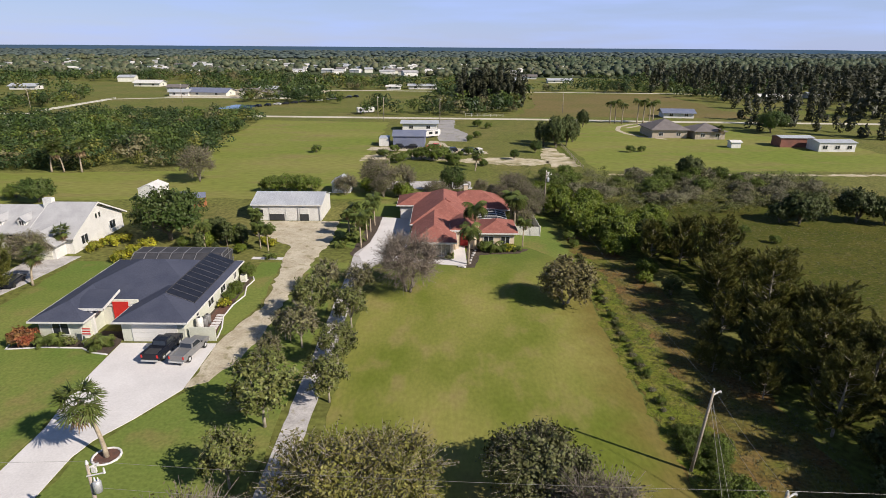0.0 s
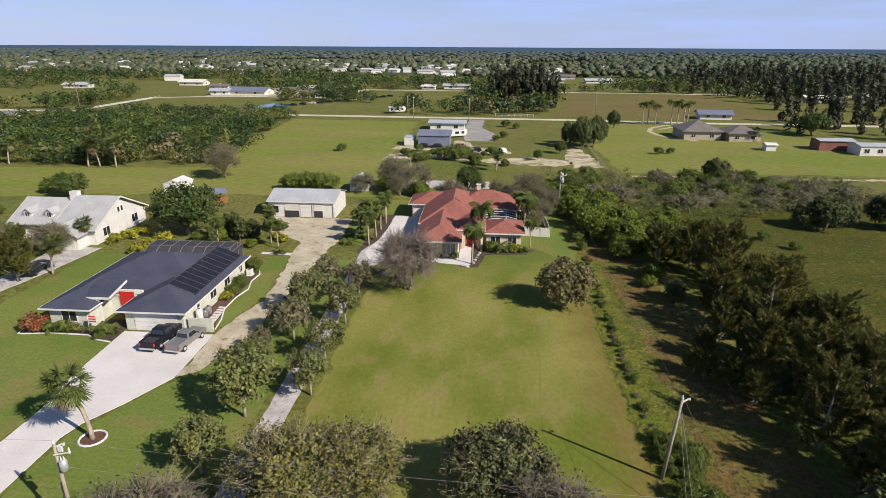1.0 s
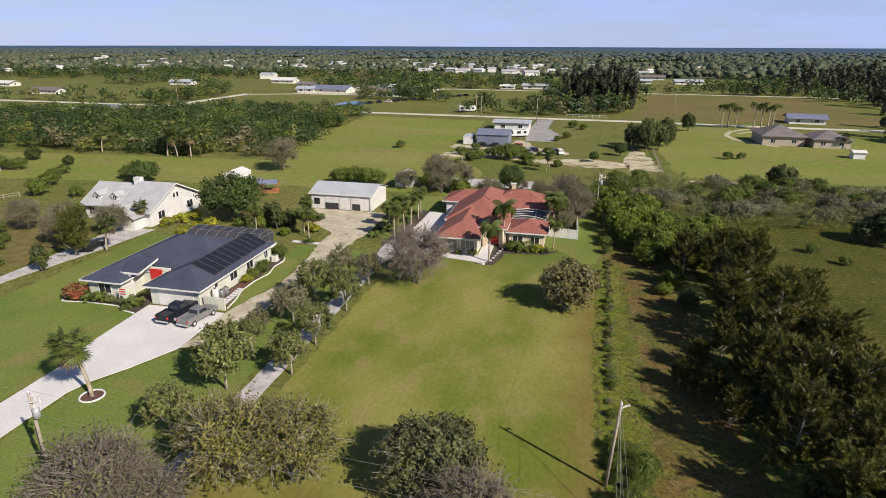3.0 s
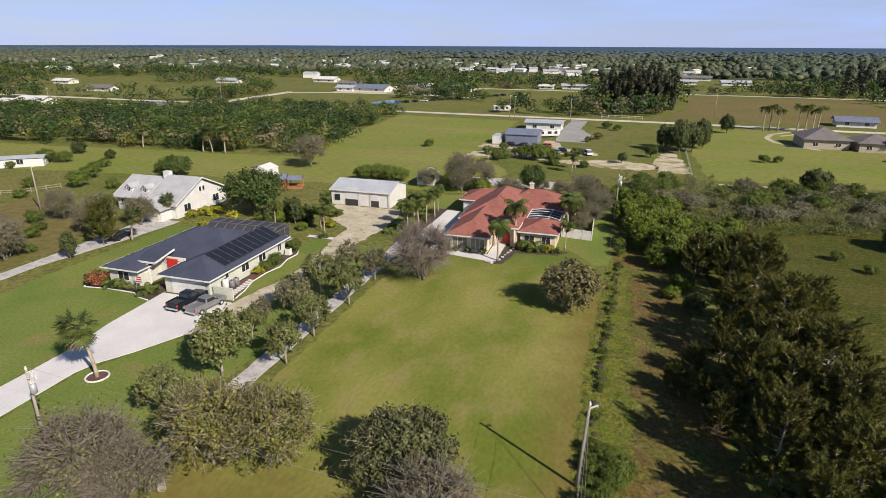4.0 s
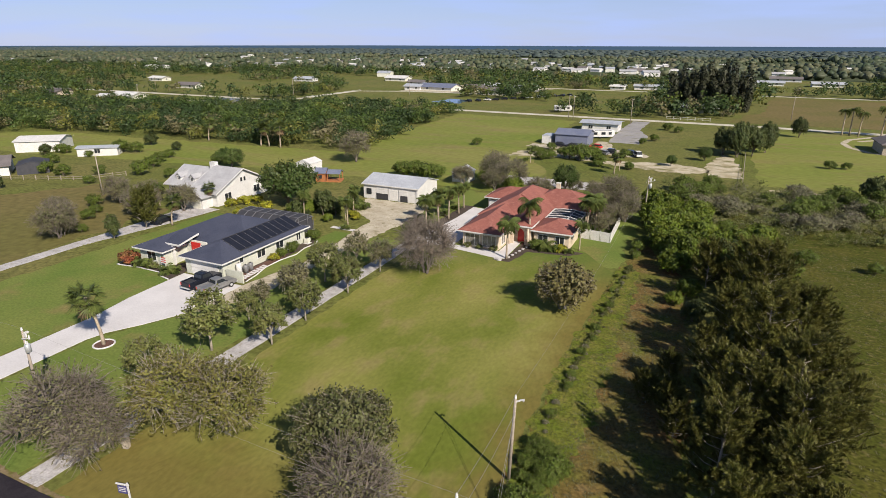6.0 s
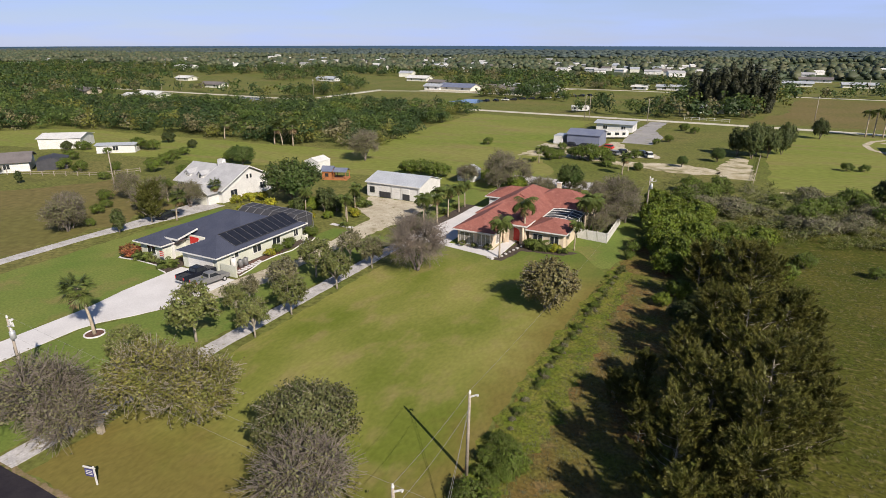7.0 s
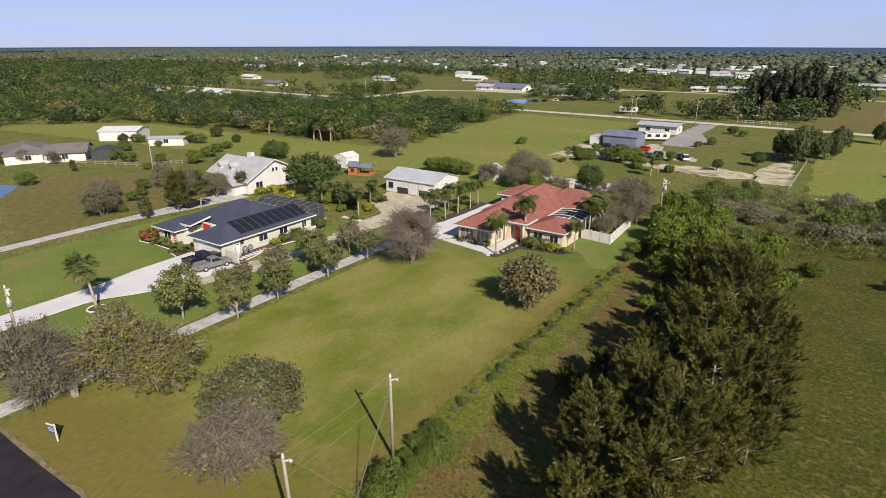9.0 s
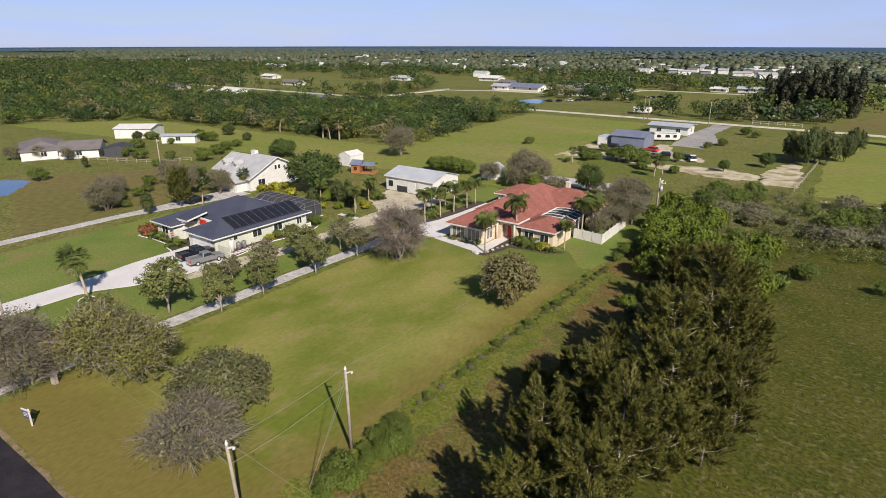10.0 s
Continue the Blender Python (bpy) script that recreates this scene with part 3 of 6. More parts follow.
sheet("yard", [(-175, 372), (-92, 372), (-80, 440), (-160, 440)], 0.04, "dirt", "bare sandy yard round distant sheds", "yard", 2, 5, 46)
sheet("woodland_floor", [(-4000, 620), (2600, 620), (2600, 2349), (-2600, 2349), (-2600, 1400), (-4000, 1400)], 0.03, "far_floor", "green woodland floor with haze painted in", "ground", 12, 40, 51)


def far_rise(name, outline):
    """Far woodland sheet that rises gently to the horizon, haze painted in its blue; each corner has its height."""
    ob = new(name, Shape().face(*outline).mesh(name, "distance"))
    return tagged(ob, "far woodland at the horizon with blue haze painted on", "distance", kind="structure")


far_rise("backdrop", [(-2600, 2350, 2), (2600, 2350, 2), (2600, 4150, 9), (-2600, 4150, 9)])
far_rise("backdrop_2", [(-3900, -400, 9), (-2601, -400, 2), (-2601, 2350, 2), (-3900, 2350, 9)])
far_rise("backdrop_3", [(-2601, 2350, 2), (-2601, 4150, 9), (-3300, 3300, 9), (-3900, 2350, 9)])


# ---- houses ----
def hip_roof(x0, x1, y0, y1, z, pitch, rise_axis=None, thick=0.22, gable=()):
    """A hip roof as a thick shell over a rectangle; gable names the ends (w, e, s, n) that stay upright."""
    w, d = x1 - x0, y1 - y0
    s = Shape()
    if w >= d:
        h = d / 2 * pitch
        a = x0 + (0 if "w" in gable else d / 2)
        b = x1 - (0 if "e" in gable else d / 2)
        r0, r1 = (a, (y0 + y1) / 2, z + h), (b, (y0 + y1) / 2, z + h)
    else:
        h = w / 2 * pitch
        a = y0 + (0 if "s" in gable else w / 2)
        b = y1 - (0 if "n" in gable else w / 2)
        r0, r1 = ((x0 + x1) / 2, a, z + h), ((x0 + x1) / 2, b, z + h)
    c = [(x0, y0, z), (x1, y0, z), (x1, y1, z), (x0, y1, z)]
    p = c + [r0, r1] + [(x, y, zz - thick) for x, y, zz in c]
    if w >= d:
        top = [(0, 1, 5, 4), (1, 2, 5), (2, 3, 4, 5), (3, 0, 4)]
    else:
        top = [(0, 1, 4), (1, 2, 5, 4), (2, 3, 5), (3, 0, 4, 5)]
    return s.solid(p, top + [(9, 8, 7, 6), (0, 6, 7, 1), (1, 7, 8, 2), (2, 8, 9, 3), (3, 9, 6, 0)])


def fascia(roof, x0, x1, y0, y1, z, t=0.2, k=0.05, back=True):
    """White boards along the eaves, one to a side."""
    boards = [(x0 - k, x1 + k, y0 - k, y0 - 0.003), (x0 - k, x0 - 0.003, y0 - 0.003, y1), (x1 + 0.003, x1 + k, y0 - 0.003, y1)]
    if back:
        boards.append((x0 - k, x1 + k, y1 + 0.003, y1 + k))
    for b in boards:
        part("fascia_board", Shape().box(*b, z - t, z + 0.01), "white", roof)


def window(parent, x, y, z, w, h, face, bars=1, name="window", frame_mat="white", glass="glass"):
    """A framed window set on a wall that looks to face (s, n, e, w); x, y is its middle on the wall."""
    ex, ey = (1, 0) if face in "sn" else (0, 1)
    ox, oy = {"s": (0, -1), "n": (0, 1), "e": (1, 0), "w": (-1, 0)}[face]

    def bar(s, a0, a1, z0, z1, d0, d1):
        xs = sorted((x + ex * a0 + ox * d0, x + ex * a1 + ox * d1))
        ys = sorted((y + ey * a0 + oy * d0, y + ey * a1 + oy * d1))
        s.box(xs[0], xs[1], ys[0], ys[1], z0, z1)
    f = Shape()
    t = 0.09
    bar(f, -w / 2 - t, -w / 2, z - t, z + h + t, -0.05, 0.07)
    bar(f, w / 2, w / 2 + t, z - t, z + h + t, -0.05, 0.07)
    bar(f, -w / 2, w / 2, z + h, z + h + t, -0.05, 0.07)
    ob = part(name, f, frame_mat, parent)
    sill = Shape()
    bar(sill, -w / 2, w / 2, z - t, z, -0.05, 0.09)
    part("window_sill", sill, frame_mat, ob)
    for i in range(1, bars + 1):
        a = -w / 2 + w * i / (bars + 1)
        m = Shape()
        bar(m, a - 0.035, a + 0.035, z, z + h, -0.04, 0.05)
        part("mullion", m, frame_mat, ob)
    g = Shape()
    bar(g, -w / 2, w / 2, z, z + h, -0.05, 0.02)
    part("pane", g, glass, ob)
    return ob


def slab_door(parent, x, y, z, w, h, face, mat, name="door", ribs=0):
    ex, ey = (1, 0) if face in "sn" else (0, 1)
    ox, oy = {"s": (0, -1), "n": (0, 1), "e": (1, 0), "w": (-1, 0)}[face]
    s = Shape()

    def bar(a0, a1, z0, z1, d0, d1):
        xs = sorted((x + ex * a0 + ox * d0, x + ex * a1 + ox * d1))
        ys = sorted((y + ey * a0 + oy * d0, y + ey * a1 + oy * d1))
        s.box(xs[0], xs[1], ys[0], ys[1], z0, z1)
    if ribs:
        for i in range(ribs):
            bar(-w / 2, w / 2, z + h * i / ribs + 0.015, z + h * (i + 1) / ribs - 0.015, -0.04, 0.05)
    else:
        bar(-w / 2, w / 2, z, z + h, -0.04, 0.06)
    return part(name, s, mat, parent)


def grey_roofed_house():
    t = thing("house", "sage stucco house with slate-grey hip roof and black solar mats", "house")
    e = 2.75
    w = Shape()
    w.prism([(-46.7, 58.1), (-41.6, 58.1), (-41.6, 62.6), (-37.2, 62.6), (-37.2, 58.1), (-30.0, 58.1), (-30.0, 76.7), (-46.7, 76.7)], -0.1, e - 0.18)
    part("wall", w, "green_stucco", t)
    r = part("roof", hip_roof(-47.4, -29.3, 62.2, 77.4, e, 0.40), "slate", t)
    fascia(r, -47.4, -29.3, 62.2, 77.4, e)
    for x0, x1 in ((-47.4, -41.0), (-37.8, -29.3)):
        k = part("roof_wing", hip_roof(x0, x1, 57.4, 68.5, e + 0.004, 0.40), "slate", t)
        fascia(k, x0, x1, 57.4, 62.1, e + 0.004, back=False)
    # raised porch roof, one plane rising to the back
    s = Shape()
    s.sweep([(59.6, 3.42), (63.6, 4.16), (63.6, 3.9), (59.6, 3.2)], "x", -43.6, -39.9)
    p = part("porch_roof", s, "slate", t)
    f = Shape()
    f.sweep([(59.5, 3.44), (63.5, 4.17), (63.5, 3.9), (59.5, 3.18)], "x", -39.89, -39.8)
    part("fascia_board", f, "white", p)
    part("fascia_board", Shape().box(-43.65, -39.8, 59.48, 59.595, 3.17, 3.44), "white", p)
    part("porch_wall", Shape().box(-41.58, -37.22, 62.3, 62.55, 0, 3.3), "stucco", t)
    part("porch_column", Shape().box(-41.6, -41.25, 59.6, 59.95, 0, 3.05), "white", t)
    slab_door(t, -39.3, 62.2, 0.3, 1.9, 2.8, "s", "red", "front_door")
    slab_door(t, -33.4, 58.05, 0.02, 5.2, 2.25, "s", "white", "garage_door", 4)
    for y, wd in ((66.0, 1.7), (70.3, 1.7), (75.0, 1.0)):
        window(t, -29.98, y, 1.0, wd, 1.15, "e", 1)
    window(t, -29.98, 61.8, 1.5, 0.7, 0.7, "e", 0)
    window(t, -44.2, 58.08, 0.9, 1.8, 1.3, "s", 1)
    # solar mats lie on the east slope
    for i in range(10):
        y0 = 62.0 + i * 1.42
        s = Shape()
        s.sweep([(-30.2, e + 0.36 + 0.05), (-33.4, e + 1.64 + 0.05), (-33.4, e + 1.64 + 0.12), (-30.2, e + 0.36 + 0.12)], "y", y0, y0 + 1.26)
        sp = part("solar_panel", s, "solar", t)
        part("edge_strip", Shape().sweep([(-30.2, e + 0.36 + 0.06), (-33.4, e + 1.64 + 0.06), (-33.4, e + 1.64 + 0.11), (-30.2, e + 0.36 + 0.11)], "y", y0 - 0.09, y0 - 0.05), "bronze", sp)
    s = Shape()
    s.tube([(-30.15, 61.9, e + 0.45), (-30.15, 76.2, e + 0.45)], [0.05, 0.05], 6).tube([(-33.45, 61.9, e + 1.78), (-33.45, 76.2, e + 1.78)], [0.05, 0.05], 6)
    part("header_pipe", s, "dark", t)
    # low screen wall beside the garage
    part("screen_wall", Shape().box(-29.6, -26.6, 58.3, 58.5, 0, 1.7), "green_stucco", t)
    # pool cage
    c = part("pool_cage", cage_beams(-46.0, -33.0, 77.4, 83.2, 2.5, 3.3), "bronze", t, "bronze pool cage")
    part("screen", cage_skin(-45.9, -33.1, 77.5, 83.1, 2.46, 3.26), "screen", c)
    return t


def cage_beams(x0, x1, y0, y1, z, top, n=7, r=0.06):
    s = Shape()
    inset = (y1 - y0) * 0.28
    for i in range(n + 1):
        x = x0 + (x1 - x0) * i / n
        s.tube([(x, y1, 0), (x, y1, z), (x, y1 - inset, top), (x, y0 + inset, top), (x, y0, z)], [r] * 5, 5)
    for y, zz in ((y1, z), (y1 - inset, top), (y0 + inset, top), (y1, 1.1)):
        s.tube([(x0, y, zz), (x1, y, zz)], [r, r], 5)
    for x in (x0, x1):
        for y in (y0 + inset, y1 - inset):
            s.tube([(x, y, 0), (x, y, top)], [r, r], 5)
        s.tube([(x, y0, z), (x, y1, z)], [r, r], 5)
    return s


def cage_skin(x0, x1, y0, y1, z, top):
    s = Shape()
    inset = (y1 - y0) * 0.28
    prof = [(y1, 0), (y1, z), (y1 - inset, top), (y0 + inset, top), (y0, z), (y0, 0)]
    return s.sweep(prof, "x", x0, x1)


def red_roofed_house():
    t = thing("house", "cream stucco house with terracotta-red hip roofs", "house")
    e = 2.95
    w = Shape()
    w.prism([(-4.9, 86.3), (1.3, 86.3), (1.3, 92.6), (5.9, 92.6), (5.9, 91.2), (11.7, 91.2), (11.7, 98.2), (5.0, 98.2), (5.0, 106.2), (11.7, 106.2), (11.7, 115.4),
             (-8.8, 115.4), (-8.8, 108.6), (-5.4, 108.6), (-5.4, 96), (-4.9, 96)], -0.1, e - 0.2)
    part("wall", w, "cream", t)
    roofs = (("roof", (-6.1, 5.6, 95.4, 116.0, e, 0.50)), ("roof_wing", (-5.6, 1.9, 85.6, 104.0, e + 0.004, 0.47)), ("roof_wing", (-1.0, 12.4, 105.4, 116.1, e + 0.002, 0.47)),
             ("roof_wing", (5.4, 12.3, 90.6, 98.6, e + 0.006, 0.38)), ("roof_wing", (-9.4, 1.0, 108.0, 116.05, e + 0.003, 0.42)))
    for name, (x0, x1, y0, y1, z, pt) in roofs:
        r = part(name, hip_roof(x0, x1, y0, y1, z, pt), "tile_red", t)
        fascia(r, x0, x1, y0, min(y1, y0 + (6 if name != "roof" else 99)), z, back=name == "roof")
    # small upright gablets where the ridges step
    for x, y, z in ((-1.85, 89.9, 4.62), (0.25, 102.2, 5.85)):
        part("gablet", Shape().sweep([(x - 0.9, z - 0.42), (x + 0.9, z - 0.42), (x, z + 0.06)], "y", y - 0.5, y + 0.9), "tile_red", t)
    # entry with tall arch
    en = Shape()
    en.box(1.35, 1.95, 90.9, 92.5, 0, 3.5).box(4.7, 5.35, 90.9, 92.5, 0, 3.5).box(1.96, 4.69, 90.92, 92.5, 3.0, 3.5)
    k = part("entry", en, "cream", t)
    arc = [(2.35 + 0.97 * (1 - math.cos(a * math.pi / 10)), 2.0 + 0.9 * math.sin(a * math.pi / 10)) for a in range(11)]
    part("arch", Shape().sweep([(1.97, 0), (2.35, 0), *arc, (4.29, 0), (4.68, 0), (4.68, 2.99), (1.97, 2.99)], "y", 90.95, 91.3), "cream", k)
    fascia(part("roof_wing", hip_roof(0.9, 5.7, 90.4, 99.5, 3.52, 0.42), "tile_red", t), 0.9, 5.7, 90.4, 94.5, 3.52, 0.24, back=False)
    
    for x in (1.7, 5.0):
        part("column", Shape().tube([(x, 90.6, 0), (x, 90.6, 3.2)], [0.2, 0.17], 10), "cream", k, smooth=True)
    slab_door(t, 3.3, 92.58, 0.1, 1.3, 2.3, "s", "red", "front_door")
    part("entry_wall", Shape().box(1.36, 5.6, 92.62, 92.8, 0, 3.5), "cream", t)
    # screened porch on the front wing
    window(t, -3.2, 86.28, 0.5, 2.4, 1.9, "s", 2, glass="curtain")
    window(t, -0.2, 86.28, 0.5, 2.2, 1.9, "s", 2, glass="curtain")
    window(t, 1.32, 88.8, 0.6, 1.7, 1.8, "e", 1, glass="curtain")
    window(t, 7.4, 91.18, 0.9, 1.6, 1.3, "s", 1)
    window(t, 10.2, 91.18, 0.9, 1.4, 1.3, "s", 1)
    window(t, -5.42, 100.2, 0.9, 1.6, 1.3, "w", 1)
    slab_door(t, -7.2, 108.56, 0.05, 2.9, 2.3, "s", "white", "garage_door", 4)
    ch = part("chimney", Shape().box(3.85, 4.6, 112.6, 113.3, 3.5, 6.0), "cream", t)
    part("chimney_cap", Shape().box(3.75, 4.7, 112.5, 113.4, 6.0, 6.1), "white", ch)
    part("screen", Shape().sweep([(5.7, 0.2), (11.3, 0.2), (11.3, 2.55), (9.5, 3.0), (7.3, 3.0), (5.7, 2.75)], "y", 98.7, 105.3), "screen", t, "dark pool screen")
    bars = []
    for i in range(5):
        y = 99.0 + i * 1.6
        bars.append([(5.65, y, 2.8), (7.3, y, 3.06), (9.5, y, 3.06), (11.35, y, 2.6), (11.35, y, 0.1)])
    for x, z in ((9.5, 3.06), (11.35, 2.6)):
        bars.append([(x, 98.7, z), (x, 105.3, z)])
    for p in bars:
        part("cage_beam", Shape().tube(p, [0.07] * len(p), 5), "white", t)
    return t


def metal_shed():
    t = thing("shed", "white metal workshop shed with galvanised roof", "shed")
    x0, x1, y0, y1, e, rz = -37.3, -24.0, 107.0, 116.4, 3.2, 4.6
    ym = (y0 + y1) / 2
    s = Shape()
    s.sweep([(y0, -0.1), (y1, -0.1), (y1, e), (ym, rz - 0.12), (y0, e)], "x", x0, x1)
    part("wall", s, "white", t)
    for a, b, za, zb in ((y0 - 0.35, ym, e - 0.05, rz), (y1 + 0.35, ym, e - 0.05, rz)):
        r = Shape().sweep([(a, za), (b, zb), (b, zb + 0.1), (a, za + 0.1)], "x", x0 - 0.3, x1 + 0.3)
        ro = part("roof", r, "metal_roof", t)
        ribs = Shape()
        for i in range(27):
            x = x0 - 0.2 + i * 0.52
            ribs.sweep([(a, za + 0.1), (b, zb + 0.1), (b, zb + 0.14), (a, za + 0.14)], "x", x, x + 0.05)
        part("ribs", ribs, "metal_roof", ro)["kind"] = "stuff"
    g = Shape().box(x0 - 0.3, x1 + 0.3, y0 - 0.42, y0 - 0.36, e - 0.16, e + 0.06)
    part("gutter", g, "white", t)
    for x, wd, m in ((-32.6, 2.9, "dark"), (-27.3, 1.7, "dark"), (-35.9, 1.2, "glass")):
        slab_door(t, x, y0 - 0.05, 0.02 if m == "dark" else 0.9, wd, 1.3, "s", m, "open_bay")
    slab_door(t, -30.0, y0 - 0.05, 0.02, 2.4, 2.5, "s", "white", "roller_door", 5)
    slab_door(t, -27.3, y0 - 0.05, 1.34, 1.7, 1.3, "s", "white", "roller_door", 3)
    slab_door(t, -32.6, y0 - 0.05, 1.34, 2.9, 1.3, "s", "white", "roller_door", 3)
    for x in (-30.9, -28.5, -24.3):
        part("downpipe", Shape().box(x, x + 0.09, y0 - 0.16, y0 - 0.06, 0, e - 0.1), "steel", t)
    return t


def pale_house():
    t = thing("house", "white two-storey house with pale grey gable roofs", "house")
    w = Shape()
    w.sweep([(87.3, -0.1), (102.6, -0.1), (102.6, 3.0), (95.0, 6.5), (87.3, 3.0)], "x", -67.5, -60.3)
    w.box(-77, -67.5, 90.0, 101, -0.1, 3)
    part("wall", w, "white", t)

    def gable(x0, x1, y0, y1, z, rz, name="roof"):
        ym = (y0 + y1) / 2
        s = Shape()
        k = 0.16
        s.sweep([(y0, z), (ym, rz), (y1, z), (y1, z - k), (ym, rz - k), (y0, z - k)], "x", x0, x1)
        r = part(name, s, "pale_roof", t)
        for x in (x0 - 0.05, x1 + 0.003):
            f = Shape()
            f.sweep([(y0 - 0.02, z + 0.02), (ym, rz + 0.02), (y1 + 0.02, z + 0.02), (y1 + 0.02, z - 0.24), (ym, rz - 0.24), (y0 - 0.02, z - 0.24)], "x", x, x + 0.047)
            part("fascia_board", f, "white", r)
    gable(-67.9, -59.7, 86.6, 103.3, 2.8, 6.75)
    gable(-77.6, -67.95, 89.2, 101.8, 2.8, 6.1)
    # front garage wing with its gable to the south
    part("wall", Shape().sweep([(-67.0, -0.1), (-61.6, -0.1), (-61.6, 2.6), (-64.3, 4.0), (-67.0, 2.6)], "y", 84.6, 87.3), "white", t)
    s = Shape()
    s.sweep([(-67.6, 2.4), (-64.3, 4.25), (-61.0, 2.4), (-61.0, 2.25), (-64.3, 4.1), (-67.6, 2.25)], "y", 84.1, 92)
    r = part("roof_wing", s, "pale_roof", t)
    part("fascia", Shape().sweep([(-67.65, 2.42), (-64.3, 4.28), (-60.95, 2.42), (-60.95, 2.2), (-64.3, 4.06), (-67.65, 2.2)], "y", 84.04, 84.097), "white", r)
    slab_door(t, -64.3, 84.58, 0.02, 4.4, 2.1, "s", "stucco", "garage_door", 4)
    for x in (-74.6, -70.6):
        d = part("dormer", Shape().sweep([(x - 0.7, 3.4), (x + 0.7, 3.4), (x + 0.7, 4.5), (x, 5.1), (x - 0.7, 4.5)], "y", 90.9, 94), "white", t)
        part("roof", Shape().sweep([(x - 0.9, 4.4), (x, 5.25), (x + 0.9, 4.4), (x + 0.9, 4.3), (x, 5.13), (x - 0.9, 4.3)], "y", 90.6, 94.5), "pale_roof", d)
        window(d, x, 90.88, 3.7, 0.7, 0.8, "s", 1)
    part("chimney", Shape().box(-68.9, -67.4, 94.6, 95.6, 5.5, 7.4), "white", t)
    window(t, -60.28, 90.4, 0.9, 1.8, 1.4, "e", 1)
    window(t, -60.28, 99.0, 0.9, 1.8, 1.4, "e", 1)
    window(t, -60.28, 94.6, 3.9, 0.6, 0.9, "e", 0)
    window(t, -60.28, 95.6, 3.9, 0.6, 0.9, "e", 0)
    for x in (-75.5, -72.5, -69.5):
        window(t, x, 89.98, 0.8, 1.2, 1.5, "s", 1)
    return t


grey_roofed_house()
red_roofed_house()
metal_shed()
pale_house()


def far_building(name, label, x, y, w, d, h, roof, wall="white", ridge="x", pitch=0.3, turn=0, over=0.4, windows=2, hip=False, cat="house"):
    """A plain building far off: walls, roof with overhang, door and windows."""
    t = thing(name, label, cat, (x, y, 0), turn)
    if hip:
        part("wall", Shape().box(-w / 2, w / 2, -d / 2, d / 2, -0.1, h - 0.15), wall, t)
        part("roof", hip_roof(-w / 2 - over, w / 2 + over, -d / 2 - over, d / 2 + over, h, pitch), roof, t)
    else:
        a, b = (d, w) if ridge == "x" else (w, d)
        rz = h + a / 2 * pitch
        part("wall", Shape().sweep([(-a / 2, -0.1), (a / 2, -0.1), (a / 2, h), (0, rz), (-a / 2, h)], ridge, -b / 2, b / 2), wall, t)
        k, o = 0.14, over
        lo = h - o * pitch
        part("roof", Shape().sweep([(-a / 2 - o, lo + 0.02), (0, rz + 0.02), (a / 2 + o, lo + 0.02), (a / 2 + o, lo + k), (0, rz + k), (-a / 2 - o, lo + k)], ridge, -b / 2 - o, b / 2 + o), roof, t)
    for i in range(windows):
        window(t, -w / 2 + w * (i + 0.5) / windows, -d / 2 - 0.01, 0.9, min(1.5, w / windows * 0.5), 1.2, "s", 1)
    if windows:
        window(t, w / 2 + 0.01, 0, 0.9, 1.4, 1.2, "e", 1)
    return t


far_building("mobile_home", "white mobile home with pale flat roof", -9.8, 236, 13.6, 9, 3.0, "metal_roof", pitch=0.14, windows=2, over=0.9)
far_building("barn", "blue-grey metal barn with gable roof", -11.9, 198.6, 10.6, 10, 3.6, "blue_roof", "blue_roof", pitch=0.25, windows=0, cat="barn")
far_building("storage_box", "white storage container beside the barn", -20.4, 197.5, 3.2, 6, 2.6, "metal_roof", ridge="y", pitch=0.05, over=0.05, windows=0, cat="container")
far_building("garden_shed", "small white garden shed", -23.9, 131.5, 4.2, 4.5, 2.4, "metal_roof", ridge="y", pitch=0.5, over=0.15, windows=0, cat="shed")
far_building("garden_shed", "small white garden shed beside the timber play house", -64, 123, 4.4, 5, 2.8, "white", ridge="y", pitch=0.4, over=0.1, windows=0, cat="shed")
far_building("house", "long brown-grey hip-roofed house", 84, 224, 13, 14, 3.2, "dull_roof", "stone", hip=True, pitch=0.45, over=0.8)
far_building("house", "brown-grey hip-roofed guest wing", 98, 220, 11, 11, 3.0, "dull_roof", "stone", hip=True, pitch=0.38, over=0.8)
far_building("stable", "red-brown stable with pale metal roof", 120.5, 201, 11, 6, 3.2, "metal_roof", "rust", pitch=0.15, windows=0, cat="stable")
far_building("stable", "white stable with open front and pale roof", 129, 193, 12, 7, 3.0, "metal_roof", "white", pitch=0.15, windows=3, cat="stable")
far_building("garden_shed", "tiny white pump shed", 98.7, 197, 3.2, 3, 2.0, "white", pitch=0.3, windows=0, cat="shed")
far_building("house", "low white house with brown-grey roof", -149, 80, 20, 11, 2.7, "dull_roof", hip=True, pitch=0.33, turn=-20, windows=3)
far_building("house", "white gabled house wing with grey roof", -138, 86.5, 11, 10, 2.7, "dull_roof", ridge="y", pitch=0.3, turn=-35, over=0.7, windows=2)
far_building("barn", "large white metal barn", -161.5, 116, 12.5, 11, 3.3, "white", pitch=0.18, windows=0, turn=38, cat="barn")
far_building("outbuilding", "low pale outbuilding with metal roof", -137, 117, 11, 5, 2.4, "metal_roof", pitch=0.15, turn=38, windows=1, cat="shed")
far_building("outbuilding", "dark screened pool cage beside the low house", -130.5, 93.5, 8, 7, 2.2, "screen", "screen", pitch=0.25, turn=-35, over=0.05, windows=0, cat="pool cage")

